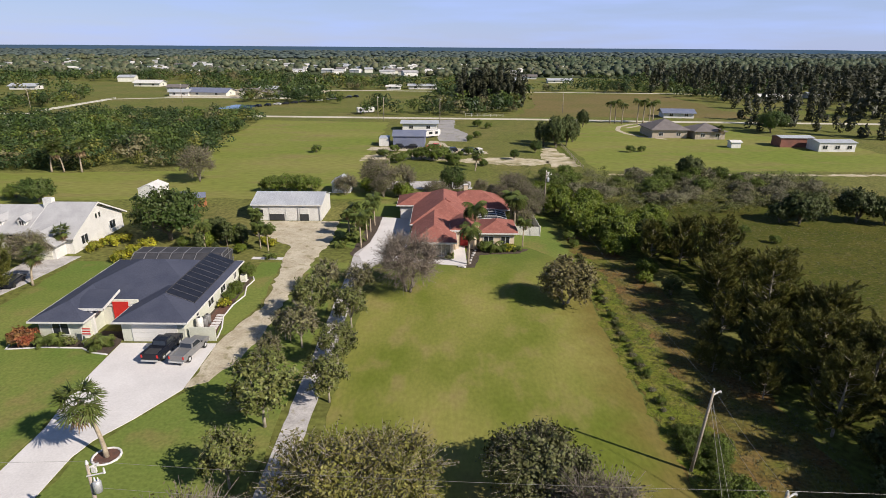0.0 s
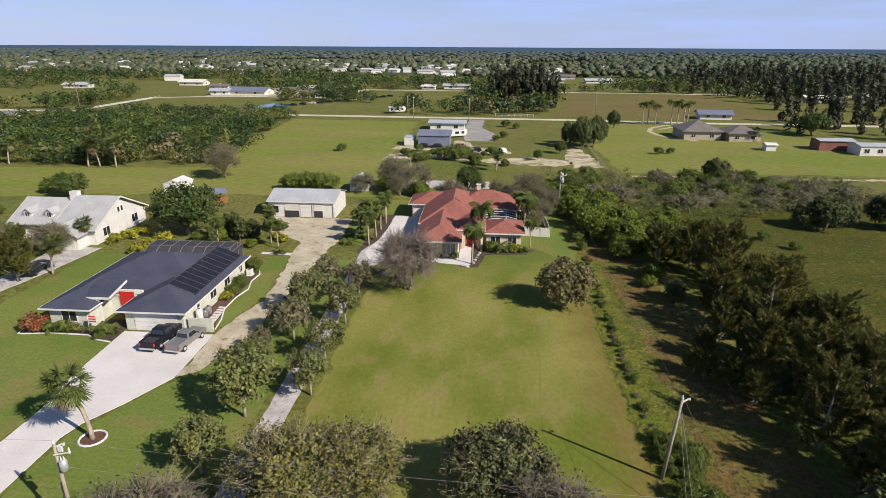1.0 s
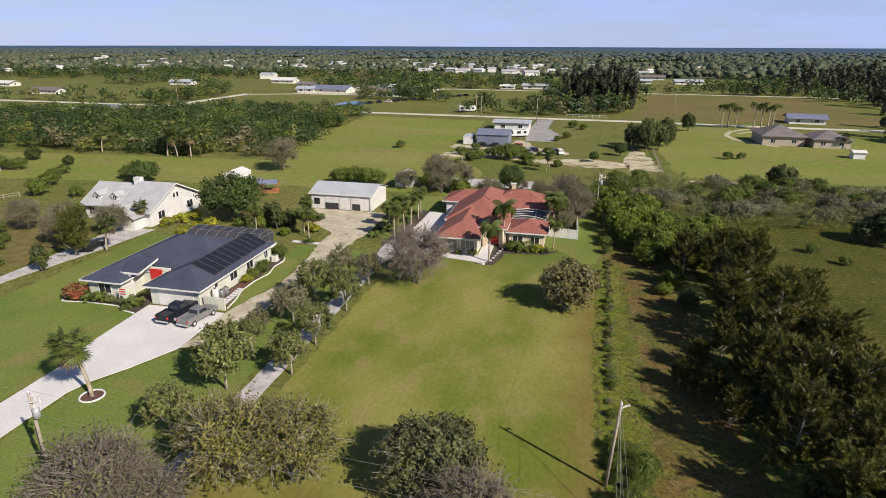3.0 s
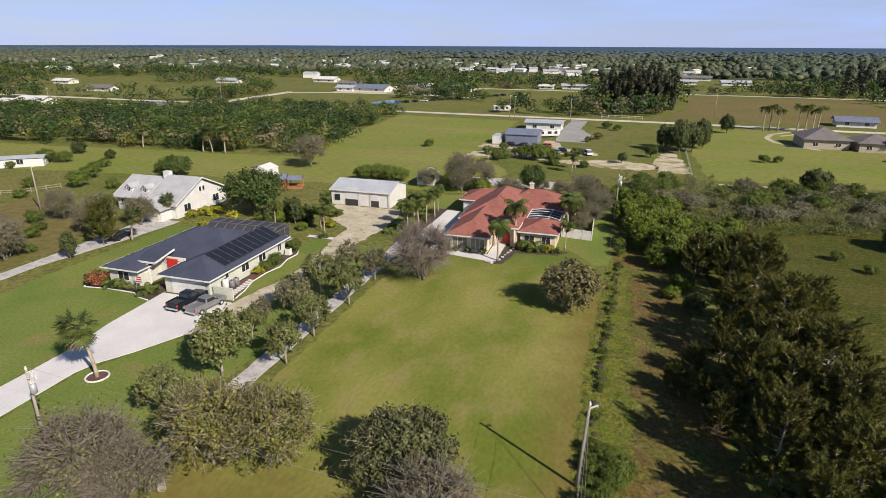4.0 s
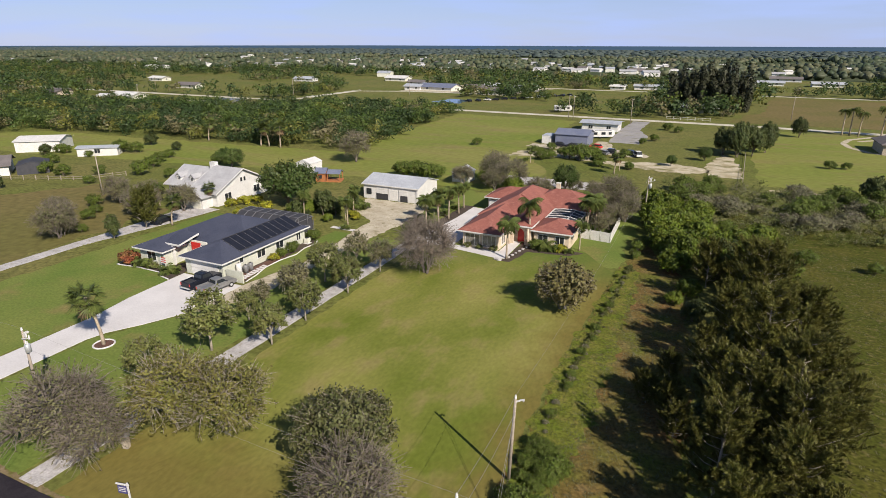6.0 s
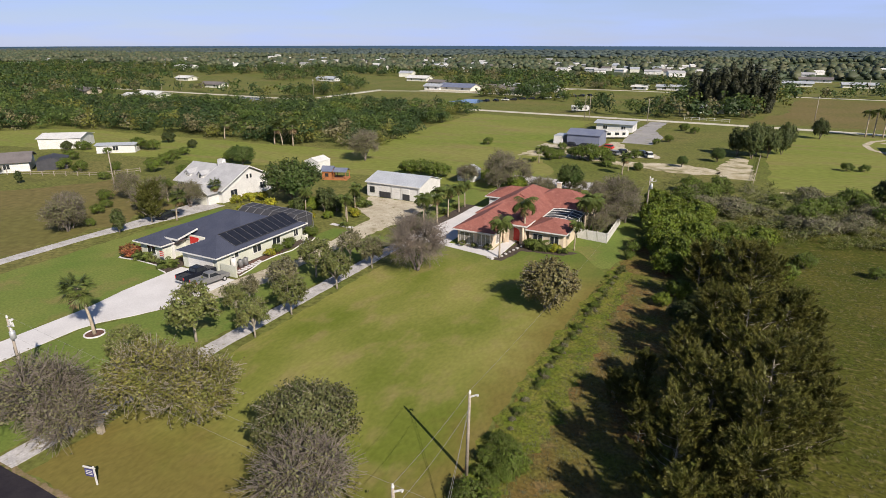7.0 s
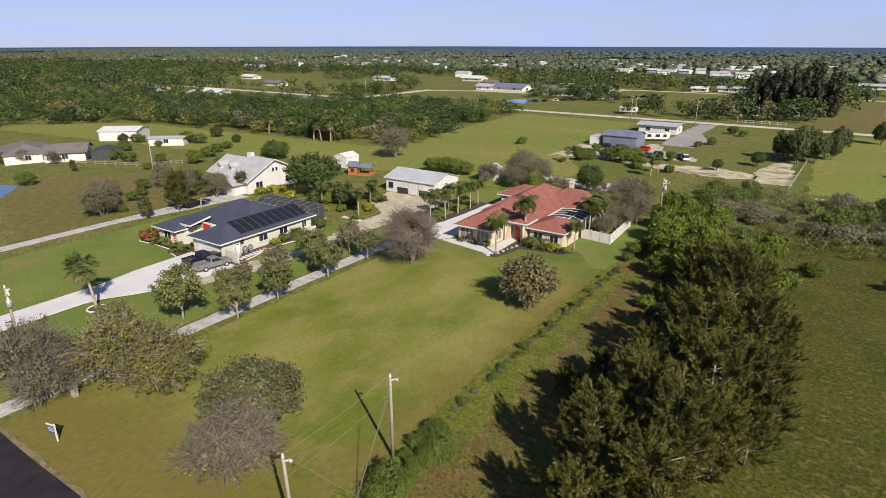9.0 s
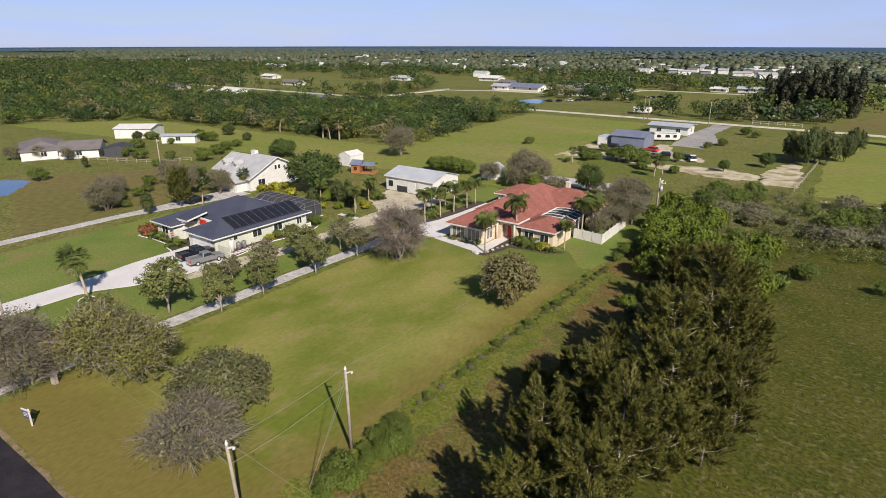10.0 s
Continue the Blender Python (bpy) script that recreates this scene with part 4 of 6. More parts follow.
# ---- things near the houses ----
def pickup(label, paint, x, y, turn, length=5.7):
    """A pickup truck: lofted body, glazed cab, open bed, wheels, lamps."""
    t = thing("pickup_truck", label, "truck", (x, y, 0.06), turn)
    k, w = length / 5.7, 0.95
    b = Shape()
    b.sweep([(-2.8, 0.45), (2.55, 0.42), (2.82, 0.6), (2.82, 0.95), (2.6, 1.08), (1.25, 1.16), (-0.75, 1.14), (-2.8, 1.12)], "x", -w, w)
    part("body", b, paint, t, bevel=0.07)
    bed = Shape()
    bed.box(-w + 0.14, w - 0.14, -2.68, -0.85, 1.0, 1.135)
    part("bed_floor", bed, "dark" if paint == "black_paint" else "grey_paint", t)
    for sx in (-1, 1):
        part("bed_rail", Shape().box(*sorted((sx * (w - 0.12), sx * w)), -2.8, -0.8, 1.1, 1.32), paint, t, bevel=0.03)
    part("tailgate", Shape().box(-w, w, -2.84, -2.74, 0.6, 1.32), paint, t, bevel=0.03)
    c = Shape()
    c.solid([(-0.9, -0.8, 1.12), (0.9, -0.8, 1.12), (0.9, 1.35, 1.12), (-0.9, 1.35, 1.12), (-0.74, -0.6, 1.82), (0.74, -0.6, 1.82), (0.74, 0.62, 1.84), (-0.74, 0.62, 1.84)],
            [(3, 2, 1, 0), (4, 5, 6, 7), (0, 1, 5, 4), (1, 2, 6, 5), (2, 3, 7, 6), (3, 0, 4, 7)])
    cab = part("cab", c, paint, t, bevel=0.06)
    part("windscreen", Shape().face((-0.76, 1.24, 1.24), (0.76, 1.24, 1.24), (0.68, 0.72, 1.76), (-0.68, 0.72, 1.76)), "glass", cab)
    part("rear_window", Shape().face((0.7, -0.785, 1.25), (-0.7, -0.785, 1.25), (-0.64, -0.645, 1.72), (0.64, -0.645, 1.72)), "glass", cab)
    for sx in (-1, 1):
        part("side_window", Shape().face((sx * 0.885, -0.6, 1.25), (sx * 0.885, 1.0, 1.25), (sx * 0.785, 0.55, 1.72), (sx * 0.785, -0.5, 1.72)), "glass", cab)
        part("mirror", Shape().box(*sorted((sx * 0.92, sx * 1.1)), 0.95, 1.07, 1.18, 1.34), "dark", t)
        part("tail_lamp", Shape().box(*sorted((sx * 0.78, sx * 0.955)), -2.86, -2.8, 0.85, 1.2), "red", t)
        for yy in (-1.75, 1.75):
            wh = part("wheel", Shape().tube([(sx * 0.72, yy, 0.38), (sx * 0.99, yy, 0.38)], [0.39, 0.39], 18), "tyre", t)
            part("rim", Shape().tube([(sx * 0.98, yy, 0.38), (sx * 1.005, yy, 0.38)], [0.23, 0.21], 12), "steel", wh)
    part("bumper", Shape().box(-0.93, 0.93, -2.98, -2.84, 0.45, 0.62), "steel", t, bevel=0.02)
    part("bumper", Shape().box(-0.93, 0.93, 2.8, 2.93, 0.45, 0.62), "steel", t, bevel=0.02)
    t.scale = (k, k, k)
    return t


pickup("glossy black pickup truck parked on the concrete drive", "black_paint", -31.4, 55.6, -4, 5.7)
pickup("silver-grey pickup truck parked on the concrete drive", "grey_paint", -28.3, 55.2, -8, 5.3)


def car(label, paint, x, y, turn, tall=1.45, group=""):
    t = thing("car", label, "car", (x, y, 0.03), turn, group)
    part("body", Shape().sweep([(-2.2, 0.35), (2.2, 0.35), (2.25, 0.7), (1.1, 0.92), (-2.15, 0.95)], "x", -0.88, 0.88), paint, t, bevel=0.06)
    part("cabin", Shape().sweep([(-2.0, 0.92), (1.1, 0.9), (0.35, tall), (-1.6, tall)], "x", -0.76, 0.76), "glass", t)
    part("roof", Shape().sweep([(-1.6, tall - 0.02), (0.4, tall - 0.02), (0.3, tall + 0.05), (-1.5, tall + 0.05)], "x", -0.74, 0.74), paint, t)
    for sx in (-1, 1):
        for yy in (-1.35, 1.35):
            part("wheel", Shape().tube([(sx * 0.68, yy, 0.33), (sx * 0.9, yy, 0.33)], [0.33, 0.33], 12), "tyre", t)
    return t


car("white sport utility vehicle parked on grass", "white", 10.6, 182.5, 25, 1.7)
for x, y, a, m, l in ((7.6, 184.6, 80, "black_paint", "dark parked car beside the yard"), (2.0, 184.6, 95, "black_paint", "dark parked car with hood raised"), (0.5, 181.6, 60, "grey_paint", "grey parked car on the yard"),
                      (-3.6, 191.6, 75, "red", "red parked car beside the barn"), (-15.6, 190.6, 90, "black_paint", "dark parked car beside the barn"), (-11.0, 190.4, 85, "black_paint", "dark parked car in front of the barn"),
                      (-61.5, 74.5, 10, "black_paint", "black parked car on the grey drive")):
    car(l, m, x, y, a)
rnd = random.Random(3)
for i in range(13):
    car("parked car in the distant row", rnd.choice(["white", "black_paint", "grey_paint", "black_paint"]), -100 + i * 3.6, 318 + i * 5.2 + rnd.uniform(-1, 1), rnd.uniform(50, 120), group="distant row of cars")


def trailer(x, y, turn):
    t = thing("camper", "white camper trailer parked beside the barn", "camper", (x, y, 0), turn)
    part("body", Shape().sweep([(-4.2, 0.6), (3.6, 0.6), (4.3, 1.3), (4.3, 2.6), (3.9, 3.0), (-4.2, 3.0)], "x", -1.2, 1.2), "white", t, bevel=0.08)
    for yy, wd in ((-2.6, 1.1), (0.2, 1.3), (2.6, 0.9)):
        window(t, 1.21, yy, 1.5, wd, 0.7, "e", 0, "window", "dark")
    part("awning", Shape().tube([(1.25, -3, 2.85), (1.25, 3, 2.85)], [0.09, 0.09], 6), "grey_paint", t)
    for sx in (-1, 1):
        part("wheel", Shape().tube([(sx * 0.9, -0.8, 0.36), (sx * 1.15, -0.8, 0.36)], [0.36, 0.36], 12), "tyre", t)


trailer(-5.8, 214.5, -62)
trailer(-39, 292, -70)


def utility_pole(label, x, y, h, lean=(0, 0), transformer=False, arm=0.0):
    t = thing("utility_pole", label, "pole", (x, y, 0), group="utility poles")
    top = (lean[0], lean[1], h)
    part("post", Shape().tube([(0, 0, -0.3), (lean[0] / 2, lean[1] / 2, h / 2), top], [0.145, 0.125, 0.1], 9), "pole", t, smooth=True)
    part("insulator", Shape().tube([(top[0], top[1], h), (top[0], top[1], h + 0.1), (top[0], top[1], h + 0.34)], [0.05, 0.11, 0.05], 8), "white", t)
    part("bracket", Shape().tube([(top[0], top[1], h - 0.25), (top[0] + 0.45, top[1] + 0.1, h - 0.02), (top[0] + 0.62, top[1] + 0.1, h - 0.02)], [0.07, 0.07, 0.12], 7), "white", t)
    if transformer:
        part("transformer", Shape().tube([(0.42, -0.1, h - 1.95), (0.42, -0.1, h - 1.9), (0.42, -0.1, h - 1.2), (0.42, -0.1, h - 1.1)], [0.2, 0.25, 0.25, 0.15], 14), "steel", t, smooth=True)
        for k in (-0.18, 0.18):
            part("bushing", Shape().tube([(0.42 + k * 0.6, -0.1, h - 1.15), (0.42 + k * 0.6, -0.1, h - 0.85)], [0.06, 0.04], 7), "white", t)
        part("crossarm", Shape().tube([(-0.1, -0.12, h - 0.75), (1.1, -0.12, h - 0.45)], [0.05, 0.05], 6), "white", t)
        part("arrester", Shape().tube([(1.05, -0.12, h - 0.5), (1.05, -0.12, h - 0.1)], [0.08, 0.05], 7), "white", t)
        part("cutout", Shape().box(0.25, 0.55, -0.1, 0.02, h - 0.5, h - 0.1), "white", t)
        part("cable_riser", Shape().tube([(-0.17, -0.05, 0), (-0.17, -0.05, h - 3)], [0.05, 0.05], 6), "dark", t)
    return t


utility_pole("weathered timber utility pole on the lawn edge", 20.0, 36.9, 7.8, (0.4, -0.5))
utility_pole("weathered timber utility pole by the lane", 20.2, 26.4, 7.5, (0.1, -0.4))
utility_pole("weathered timber pole with grey transformer can", -22.2, 27.5, 8.1, (0, 0), True)
utility_pole("timber utility pole behind the red-roofed house", 20.7, 115.2, 8.2, (0, 0), True)
utility_pole("timber utility pole in the paddock", -91, 84, 9.0)
for x, y in ((-27, 262), (-30, 266), (-2, 258), (-210, 300), (-150, 340), (-90, 420), (60, 300), (-260, 230), (-330, 300), (-60, 500), (20, 480), (100, 470)):
    utility_pole("distant timber utility pole", x, y, 10)


def cable(name, a, b, sag, r=0.012, label="thin overhead cable"):
    pts = [tuple(Vector(a).lerp(Vector(b), i / 24) - Vector((0, 0, sag * 4 * (i / 24) * (1 - i / 24)))) for i in range(25)]
    ob = new(name, Shape().tube(pts, [r] * 25, 4).mesh(name, "wire"))
    return tagged(ob, label, "cable", "overhead cables")


P3, P1, P2 = (20.3, 26.0, 7.8), (20.4, 36.4, 8.1), (-22.2, 27.5, 8.4)
cable("cable", P2, P3, 0.35, 0.009, "thin overhead cable along the lane")
cable("cable", (P2[0], P2[1], 6.4), (P3[0], P3[1], 5.9), 0.5, 0.009, "thin overhead cable along the lane")
cable("cable", P3, (75, 25.8, 8.0), 0.5, 0.009, "thin overhead cable along the lane")
cable("cable", P2, (-75, 28, 8.2), 0.5, 0.009, "thin overhead cable along the lane")
cable("cable", P3, P1, 0.25, 0.012, "thin overhead cable between the poles")
cable("cable", (P3[0], P3[1], 6.0), (P1[0], P1[1], 6.6), 0.35, 0.012, "thin overhead cable between the poles")
cable("cable", P1, (20.7, 115.2, 8.4), 1.3, 0.007, "thin overhead cable to the house pole")
cable("guy_wire", (20.4, 36.4, 7.2), (20.9, 31.4, 0.0), 0.0, 0.014, "taut guy wire of the utility pole")
cable("guy_wire", (20.4, 36.4, 6.6), (20.5, 31.9, 0.0), 0.0, 0.014, "taut guy wire of the utility pole")


def yard_sign(x, y, turn):
    t = thing("yard_sign", "navy and white sign hanging from a white post", "sign", (x, y, 0), turn)
    part("post", Shape().box(-0.05, 0.05, -0.05, 0.05, -0.1, 1.75), "white", t)
    part("arm", Shape().box(-1.0, 0.12, -0.045, 0.045, 1.5, 1.6), "white", t)
    p = part("panel", Shape().box(-0.9, -0.12, -0.02, 0.02, 0.72, 1.4), "sign_blue", t)
    for z in (1.22, 1.06, 0.9):
        part("text_bar", Shape().box(-0.82, -0.2, -0.028, 0.028, z, z + 0.06), "white", p)


yard_sign(-4.6, 22.9, 12)


def white_wall(points, h=1.75, step=1.8):
    t = thing("fence", "white panel fence round the planted side yard", "fence")
    for (ax, ay), (bx, by) in zip(points, points[1:]):
        d = math.hypot(bx - ax, by - ay)
        n = max(1, round(d / step))
        ux, uy = (bx - ax) / d, (by - ay) / d
        for i in range(n):
            q0 = (ax + ux * d * i / n, ay + uy * d * i / n)
            q1 = (ax + ux * (d * (i + 1) / n - 0.12), ay + uy * (d * (i + 1) / n - 0.12))
            o = (-uy * 0.03, ux * 0.03)
            part("panel", Shape().prism([(q0[0] + ux * 0.12 - o[0], q0[1] + uy * 0.12 - o[1]), (q1[0] - o[0], q1[1] - o[1]), (q1[0] + o[0], q1[1] + o[1]), (q0[0] + ux * 0.12 + o[0], q0[1] + uy * 0.12 + o[1])], 0.04, h), "white", t)
            part("post", Shape().box(q0[0] - 0.065, q0[0] + 0.065, q0[1] - 0.065, q0[1] + 0.065, -0.05, h + 0.14), "white", t)
    x, y = points[-1]
    part("post", Shape().box(x - 0.065, x + 0.065, y - 0.065, y + 0.065, -0.05, h + 0.14), "white", t)


white_wall([(12.0, 98.9), (17.2, 98.2), (16.9, 110.5)])


def rail_fence(label, points, mat="white", h=1.2, step=3.0):
    t = thing("fence", label, "fence")
    for (ax, ay), (bx, by) in zip(points, points[1:]):
        d = math.hypot(bx - ax, by - ay)
        n = max(1, round(d / step))
        for i in range(n + 1):
            x, y = ax + (bx - ax) * i / n, ay + (by - ay) * i / n
            part("post", Shape().box(x - 0.07, x + 0.07, y - 0.07, y + 0.07, -0.05, h + 0.1), mat, t)
        for z in (0.5, h - 0.1):
            part("rail", Shape().tube([(ax, ay, z), (bx, by, z)], [0.05, 0.05], 4), mat, t)


rail_fence("white rail fence round a distant riding ring", [(-196.9, 291.7), (-197.1, 356.8)], step=5)
rail_fence("white rail fence round a distant riding ring", [(-181.8, 275.7), (-154.7, 279.7)], step=5)
rail_fence("grey post fence round the paddock", [(-131, 82), (-108, 92), (-104, 100)], "pole", 1.1)
rail_fence("white gate fence beside the shell road", [(10, 282), (28, 281)], "white", 1.3)
rail_fence("grey wire fence across the pasture", [(38.5, 158), (40, 200)], "pole", 1.1, 4)

# sand walks, planting beds, edging
sheet("walkway", [(-7.2, 84.7), (2.4, 83.0), (3.5, 83.4), (3.4, 92.4), (1.5, 92.4), (1.5, 86.1), (-6.8, 86.2)], 0.07, "concrete", "pale concrete walk to the front door", "path")
sheet("bed", [(1.8, 82.4), (4.6, 82.3), (5.8, 88), (12.5, 88.9), (14.2, 91.0), (12.4, 91.1), (5.9, 91.1), (3.6, 92.3), (3.5, 83.3), (2.4, 82.9)], 0.05, "mulch", "dark mulch planting bed before the red-roofed house", "bed", 0.15, 0.8, 31)
sheet("bed_2", [(-13.9, 86), (-12.7, 94), (-12.2, 101), (-12.1, 110), (-14.6, 110), (-15, 96), (-15.6, 88)], 0.05, "mulch", "dark mulch bed under the palms", "bed", 0.15, 0.8, 32)
sheet("bed_3", [(-49.4, 56.0), (-45.5, 56.5), (-41, 56.4), (-39.4, 55.4), (-37.4, 55.0), (-37.4, 57.5), (-37.5, 60.5), (-41, 60.5), (-41, 58), (-48.8, 58)], 0.05, "mulch", "planted bed before the grey-roofed house", "bed", 0.15, 0.8, 33)
sheet("bed_4", [(-30, 59), (-27.0, 59.2), (-28.0, 65), (-28.2, 74), (-28.2, 78), (-30, 78)], 0.05, "mulch", "planted bed along the house wall", "bed", 0.1, 0.8, 34)
sheet("pool_deck", [(-46.2, 77.5), (-32.8, 77.5), (-32.8, 83.4), (-46.2, 83.4)], 0.06, "concrete", "pale pool deck under the screen cage", "deck")
sheet("path", [(-31, 85.4), (-26, 85.2), (-26, 86.2), (-31, 86.4)], 0.045, "concrete", "narrow concrete path", "path")


def kerb(name, pts, label, r=0.1):
    rng = random.Random(4)
    t = thing(name, label, "edging")
    fine = []
    for a, b in zip(pts, pts[1:]):
        n = max(1, int(math.dist(a, b) / 0.45))
        fine += [(a[0] + (b[0] - a[0]) * i / n, a[1] + (b[1] - a[1]) * i / n) for i in range(n)]
    fine.append(pts[-1])
    part("kerb", Shape().tube([(x, y, 0.06) for x, y in fine], [r * rng.uniform(0.9, 1.1) for _ in fine], 6), "concrete", t, smooth=True)


kerb("edging", [(-49.8, 57.4), (-49.4, 55.9), (-45.5, 56.4), (-41, 56.3), (-39.4, 55.3), (-37.4, 54.9)], "pale curved concrete edging of the planted bed")
kerb("edging", [(-26.7, 58.9), (-27.1, 61.5), (-28.0, 64.5), (-28.0, 68), (-27.4, 71), (-28.1, 74), (-27.8, 76.5), (-28.4, 78)], "pale winding concrete edging along the house")
circle = [(-28.3 + 1.1 * math.cos(a * 0.3927), 38.15 + 1.1 * math.sin(a * 0.3927)) for a in range(17)]
kerb("edging", circle, "pale round edging of the palm bed", 0.11)
sheet("bed_5", [(-28.3 + 1.05 * math.cos(a * 0.3927), 38.15 + 1.05 * math.sin(a * 0.3927)) for a in range(16)], 0.06, "brick_mulch", "round red mulch bed under the palm", "bed")
sheet("bed_6", [(-28.6, 59.4), (-27.2, 59.4), (-28.1, 64.6), (-28.4, 70), (-29.6, 70), (-29.6, 60)], 0.06, "brick_mulch", "red mulch strip beside the house", "bed", 0.05, 0.6, 35)
stone = Shape().prism(wobble([(-0.5, -0.24), (0.5, -0.24), (0.5, 0.24), (-0.5, 0.24)], 0.3, 0.05, 9), 0, 0.06)
steps = thing("stepping_path", "pale stepping stones on red mulch", "path", (-28.0, 59.8, 0.06))
stone_mesh = stone.mesh("stone", "concrete")
for i in range(8):
    o = part("stone", stone_mesh, "concrete", steps)
    o.matrix_basis = pose(-0.06 * i, i * 0.72, 0, 0, 0, 6 - i * 3)


def tank_unit(x, y, r, h, mat, label, cat):
    t = thing(cat.replace(" ", "_"), label, cat, (x, y, 0.05))
    part("body", Shape().tube([(0, 0, 0), (0, 0, h - 0.12), (0, 0, h)], [r, r, r * 0.75], 14), mat, t, smooth=True)
    part("cap", Shape().tube([(0, 0, h), (0, 0, h + 0.12)], [r * 0.3, r * 0.25], 8), "dark", t)


tank_unit(-29.2, 60.4, 0.42, 1.9, "white", "white water softener tank beside the garage wall", "water tank")
tank_unit(-29.2, 61.7, 0.4, 1.2, "grey_paint", "grey water tank beside the garage wall", "water tank")
tank_unit(-29.2, 62.7, 0.4, 1.2, "grey_paint", "grey water tank beside the garage wall", "water tank")
ac = thing("air_conditioner", "grey air conditioner unit on a pad", "air conditioner", (-29.2, 76.3, 0.05))
part("casing", Shape().box(-0.4, 0.4, -0.4, 0.4, 0.08, 0.95), "stucco", ac, bevel=0.03)
part("pad", Shape().box(-0.5, 0.5, -0.5, 0.5, -0.03, 0.08), "concrete", ac)
part("fan_grille", Shape().tube([(0, 0, 0.95), (0, 0, 0.98)], [0.33, 0.33], 14), "dark", ac)

# rocks in the bed by the front walk
rock = Shape()
rng0 = np.random.default_rng(2)
bm0 = bmesh.new()
bmesh.ops.create_icosphere(bm0, subdivisions=1, radius=0.28)
for v in bm0.verts:
    v.co *= 1 + rng0.normal() * 0.12
    v.co.z *= 0.7
rock_mesh = bpy.data.meshes.new("rock")
bm0.to_mesh(rock_mesh), bm0.free()
rock_mesh.materials.append(M["alley"])
for i in range(14):
    a = i / 13
    o = new("rock", rock_mesh)
    x, y = (2.2 + 2.0 * a, 82.5 + 0.2 * math.sin(i)) if i < 7 else (3.9 + 1.4 * (i - 7) / 6, 84 + 7 * (i - 7) / 6)
    o.matrix_basis = pose(x, y, 0.15, 0, 0, i * 50) @ Matrix.Scale(0.8 + 0.4 * math.sin(i * 2.1) ** 2, 4)
    tagged(o, "pale rounded garden rock on mulch", "rock", "garden rocks")


def play_house():
    t = thing("play_house", "orange timber play house with blue roof", "play house", (-54.5, 117, 0), 20)
    part("wall", Shape().box(-2.2, 0.2, -1.6, 1.6, 0, 2.1), "orange", t)
    part("roof", Shape().sweep([(-1.9, 2.1), (0, 3.1), (1.9, 2.1), (1.9, 2.22), (0, 3.24), (-1.9, 2.22)], "x", -2.5, 0.5), "blue_roof", t)
    part("canopy", Shape().sweep([(-1.7, 2.0), (0, 2.7), (1.7, 2.0), (1.7, 2.1), (0, 2.82), (-1.7, 2.1)], "x", 0.6, 4.0), "blue_roof", t)
    for x in (0.8, 3.8):
        for y in (-1.5, 1.5):
            part("post", Shape().box(x - 0.07, x + 0.07, y - 0.07, y + 0.07, 0, 2.1), "orange", t)
    window(t, -1.0, -1.61, 0.8, 0.9, 0.9, "s", 0, frame_mat="orange")
    part("deck", Shape().box(0.3, 4.0, -1.7, 1.7, 0, 0.3), "orange", t)


play_house()
flag = thing("flag_stand", "small striped garden flag on a staff", "flag", (-41.4, 57.2, 0))
part("staff", Shape().tube([(0, 0, 0), (0.15, 0, 2.2)], [0.03, 0.03], 6), "white", flag)
for i in range(6):
    part("stripe", Shape().box(0.15 + 0.02 * i, 1.1, -0.015, 0.015, 1.15 + i * 0.16, 1.30 + i * 0.16), "red" if i % 2 else "white", flag)
box = thing("mailbox", "pale mailbox stand beside the lane", "mailbox", (-10.3, 27.0, 0), 20)
part("stand", Shape().box(-0.25, 0.25, -0.2, 0.2, 0, 1.0), "stone", box)
part("body", Shape().sweep([(-0.25, 1.0), (0.25, 1.0), (0.25, 1.25), (0, 1.38), (-0.25, 1.25)], "y", -0.35, 0.35), "grey_paint", box)

# ---- distant buildings ----
FAR = [(-152, 390, 26, 14, 3, "blue_roof", "white"), (-170, 386, 12, 9, 3.2, "metal_roof", "white"), (-120, 420, 16, 10, 3, "metal_roof", "white"), (-104, 372, 14, 12, 3, "dull_roof", "stone"),
       (-16, 458, 22, 7, 3.2, "metal_roof", "white"), (-38, 452, 10, 7, 2.8, "white", "white"), (-128, 400, 14, 9, 3, "dull_roof", "stucco"), (-95, 405, 20, 10, 3, "metal_roof", "white"),
       (80, 606, 24, 10, 3.2, "dull_roof", "white"), (104, 545, 22, 9, 3, "metal_roof", "white"), (64, 545, 20, 8, 3, "metal_roof", "stucco"), (112, 285, 14, 9, 3, "blue_roof", "white"),
       (18, 318, 12, 8, 3, "metal_roof", "white"), (26, 322, 8, 6, 2.6, "white", "white"), (-206, 243, 13, 9, 3, "blue_roof", "white"), (-286, 244, 17, 10, 3.6, "white", "white"), (-300, 240, 9, 7, 2.6, "white", "white"),
       (-330, 330, 18, 10, 3, "dull_roof", "stucco"), (-420, 380, 16, 10, 3, "white", "white"), (-360, 250, 16, 10, 3, "dull_roof", "stone"), (-300, 430, 18, 10, 3, "metal_roof", "white"),
       (-230, 470, 20, 12, 3.2, "white", "white"), (210, 380, 20, 9, 3, "white", "white"), (250, 400, 16, 9, 3, "metal_roof", "white"), (-190, 430, 14, 10, 3, "dull_roof", "white")]
for i, (x, y, w, d, h, r, m) in enumerate(FAR):
    far_building("house", "distant low house with pale walls", x, y, w, d, h * 0.85, r, m if i % 3 else "stucco", windows=2, pitch=0.3, over=1.0, turn=(i * 7) % 11 - 5)
rnd = random.Random(12)
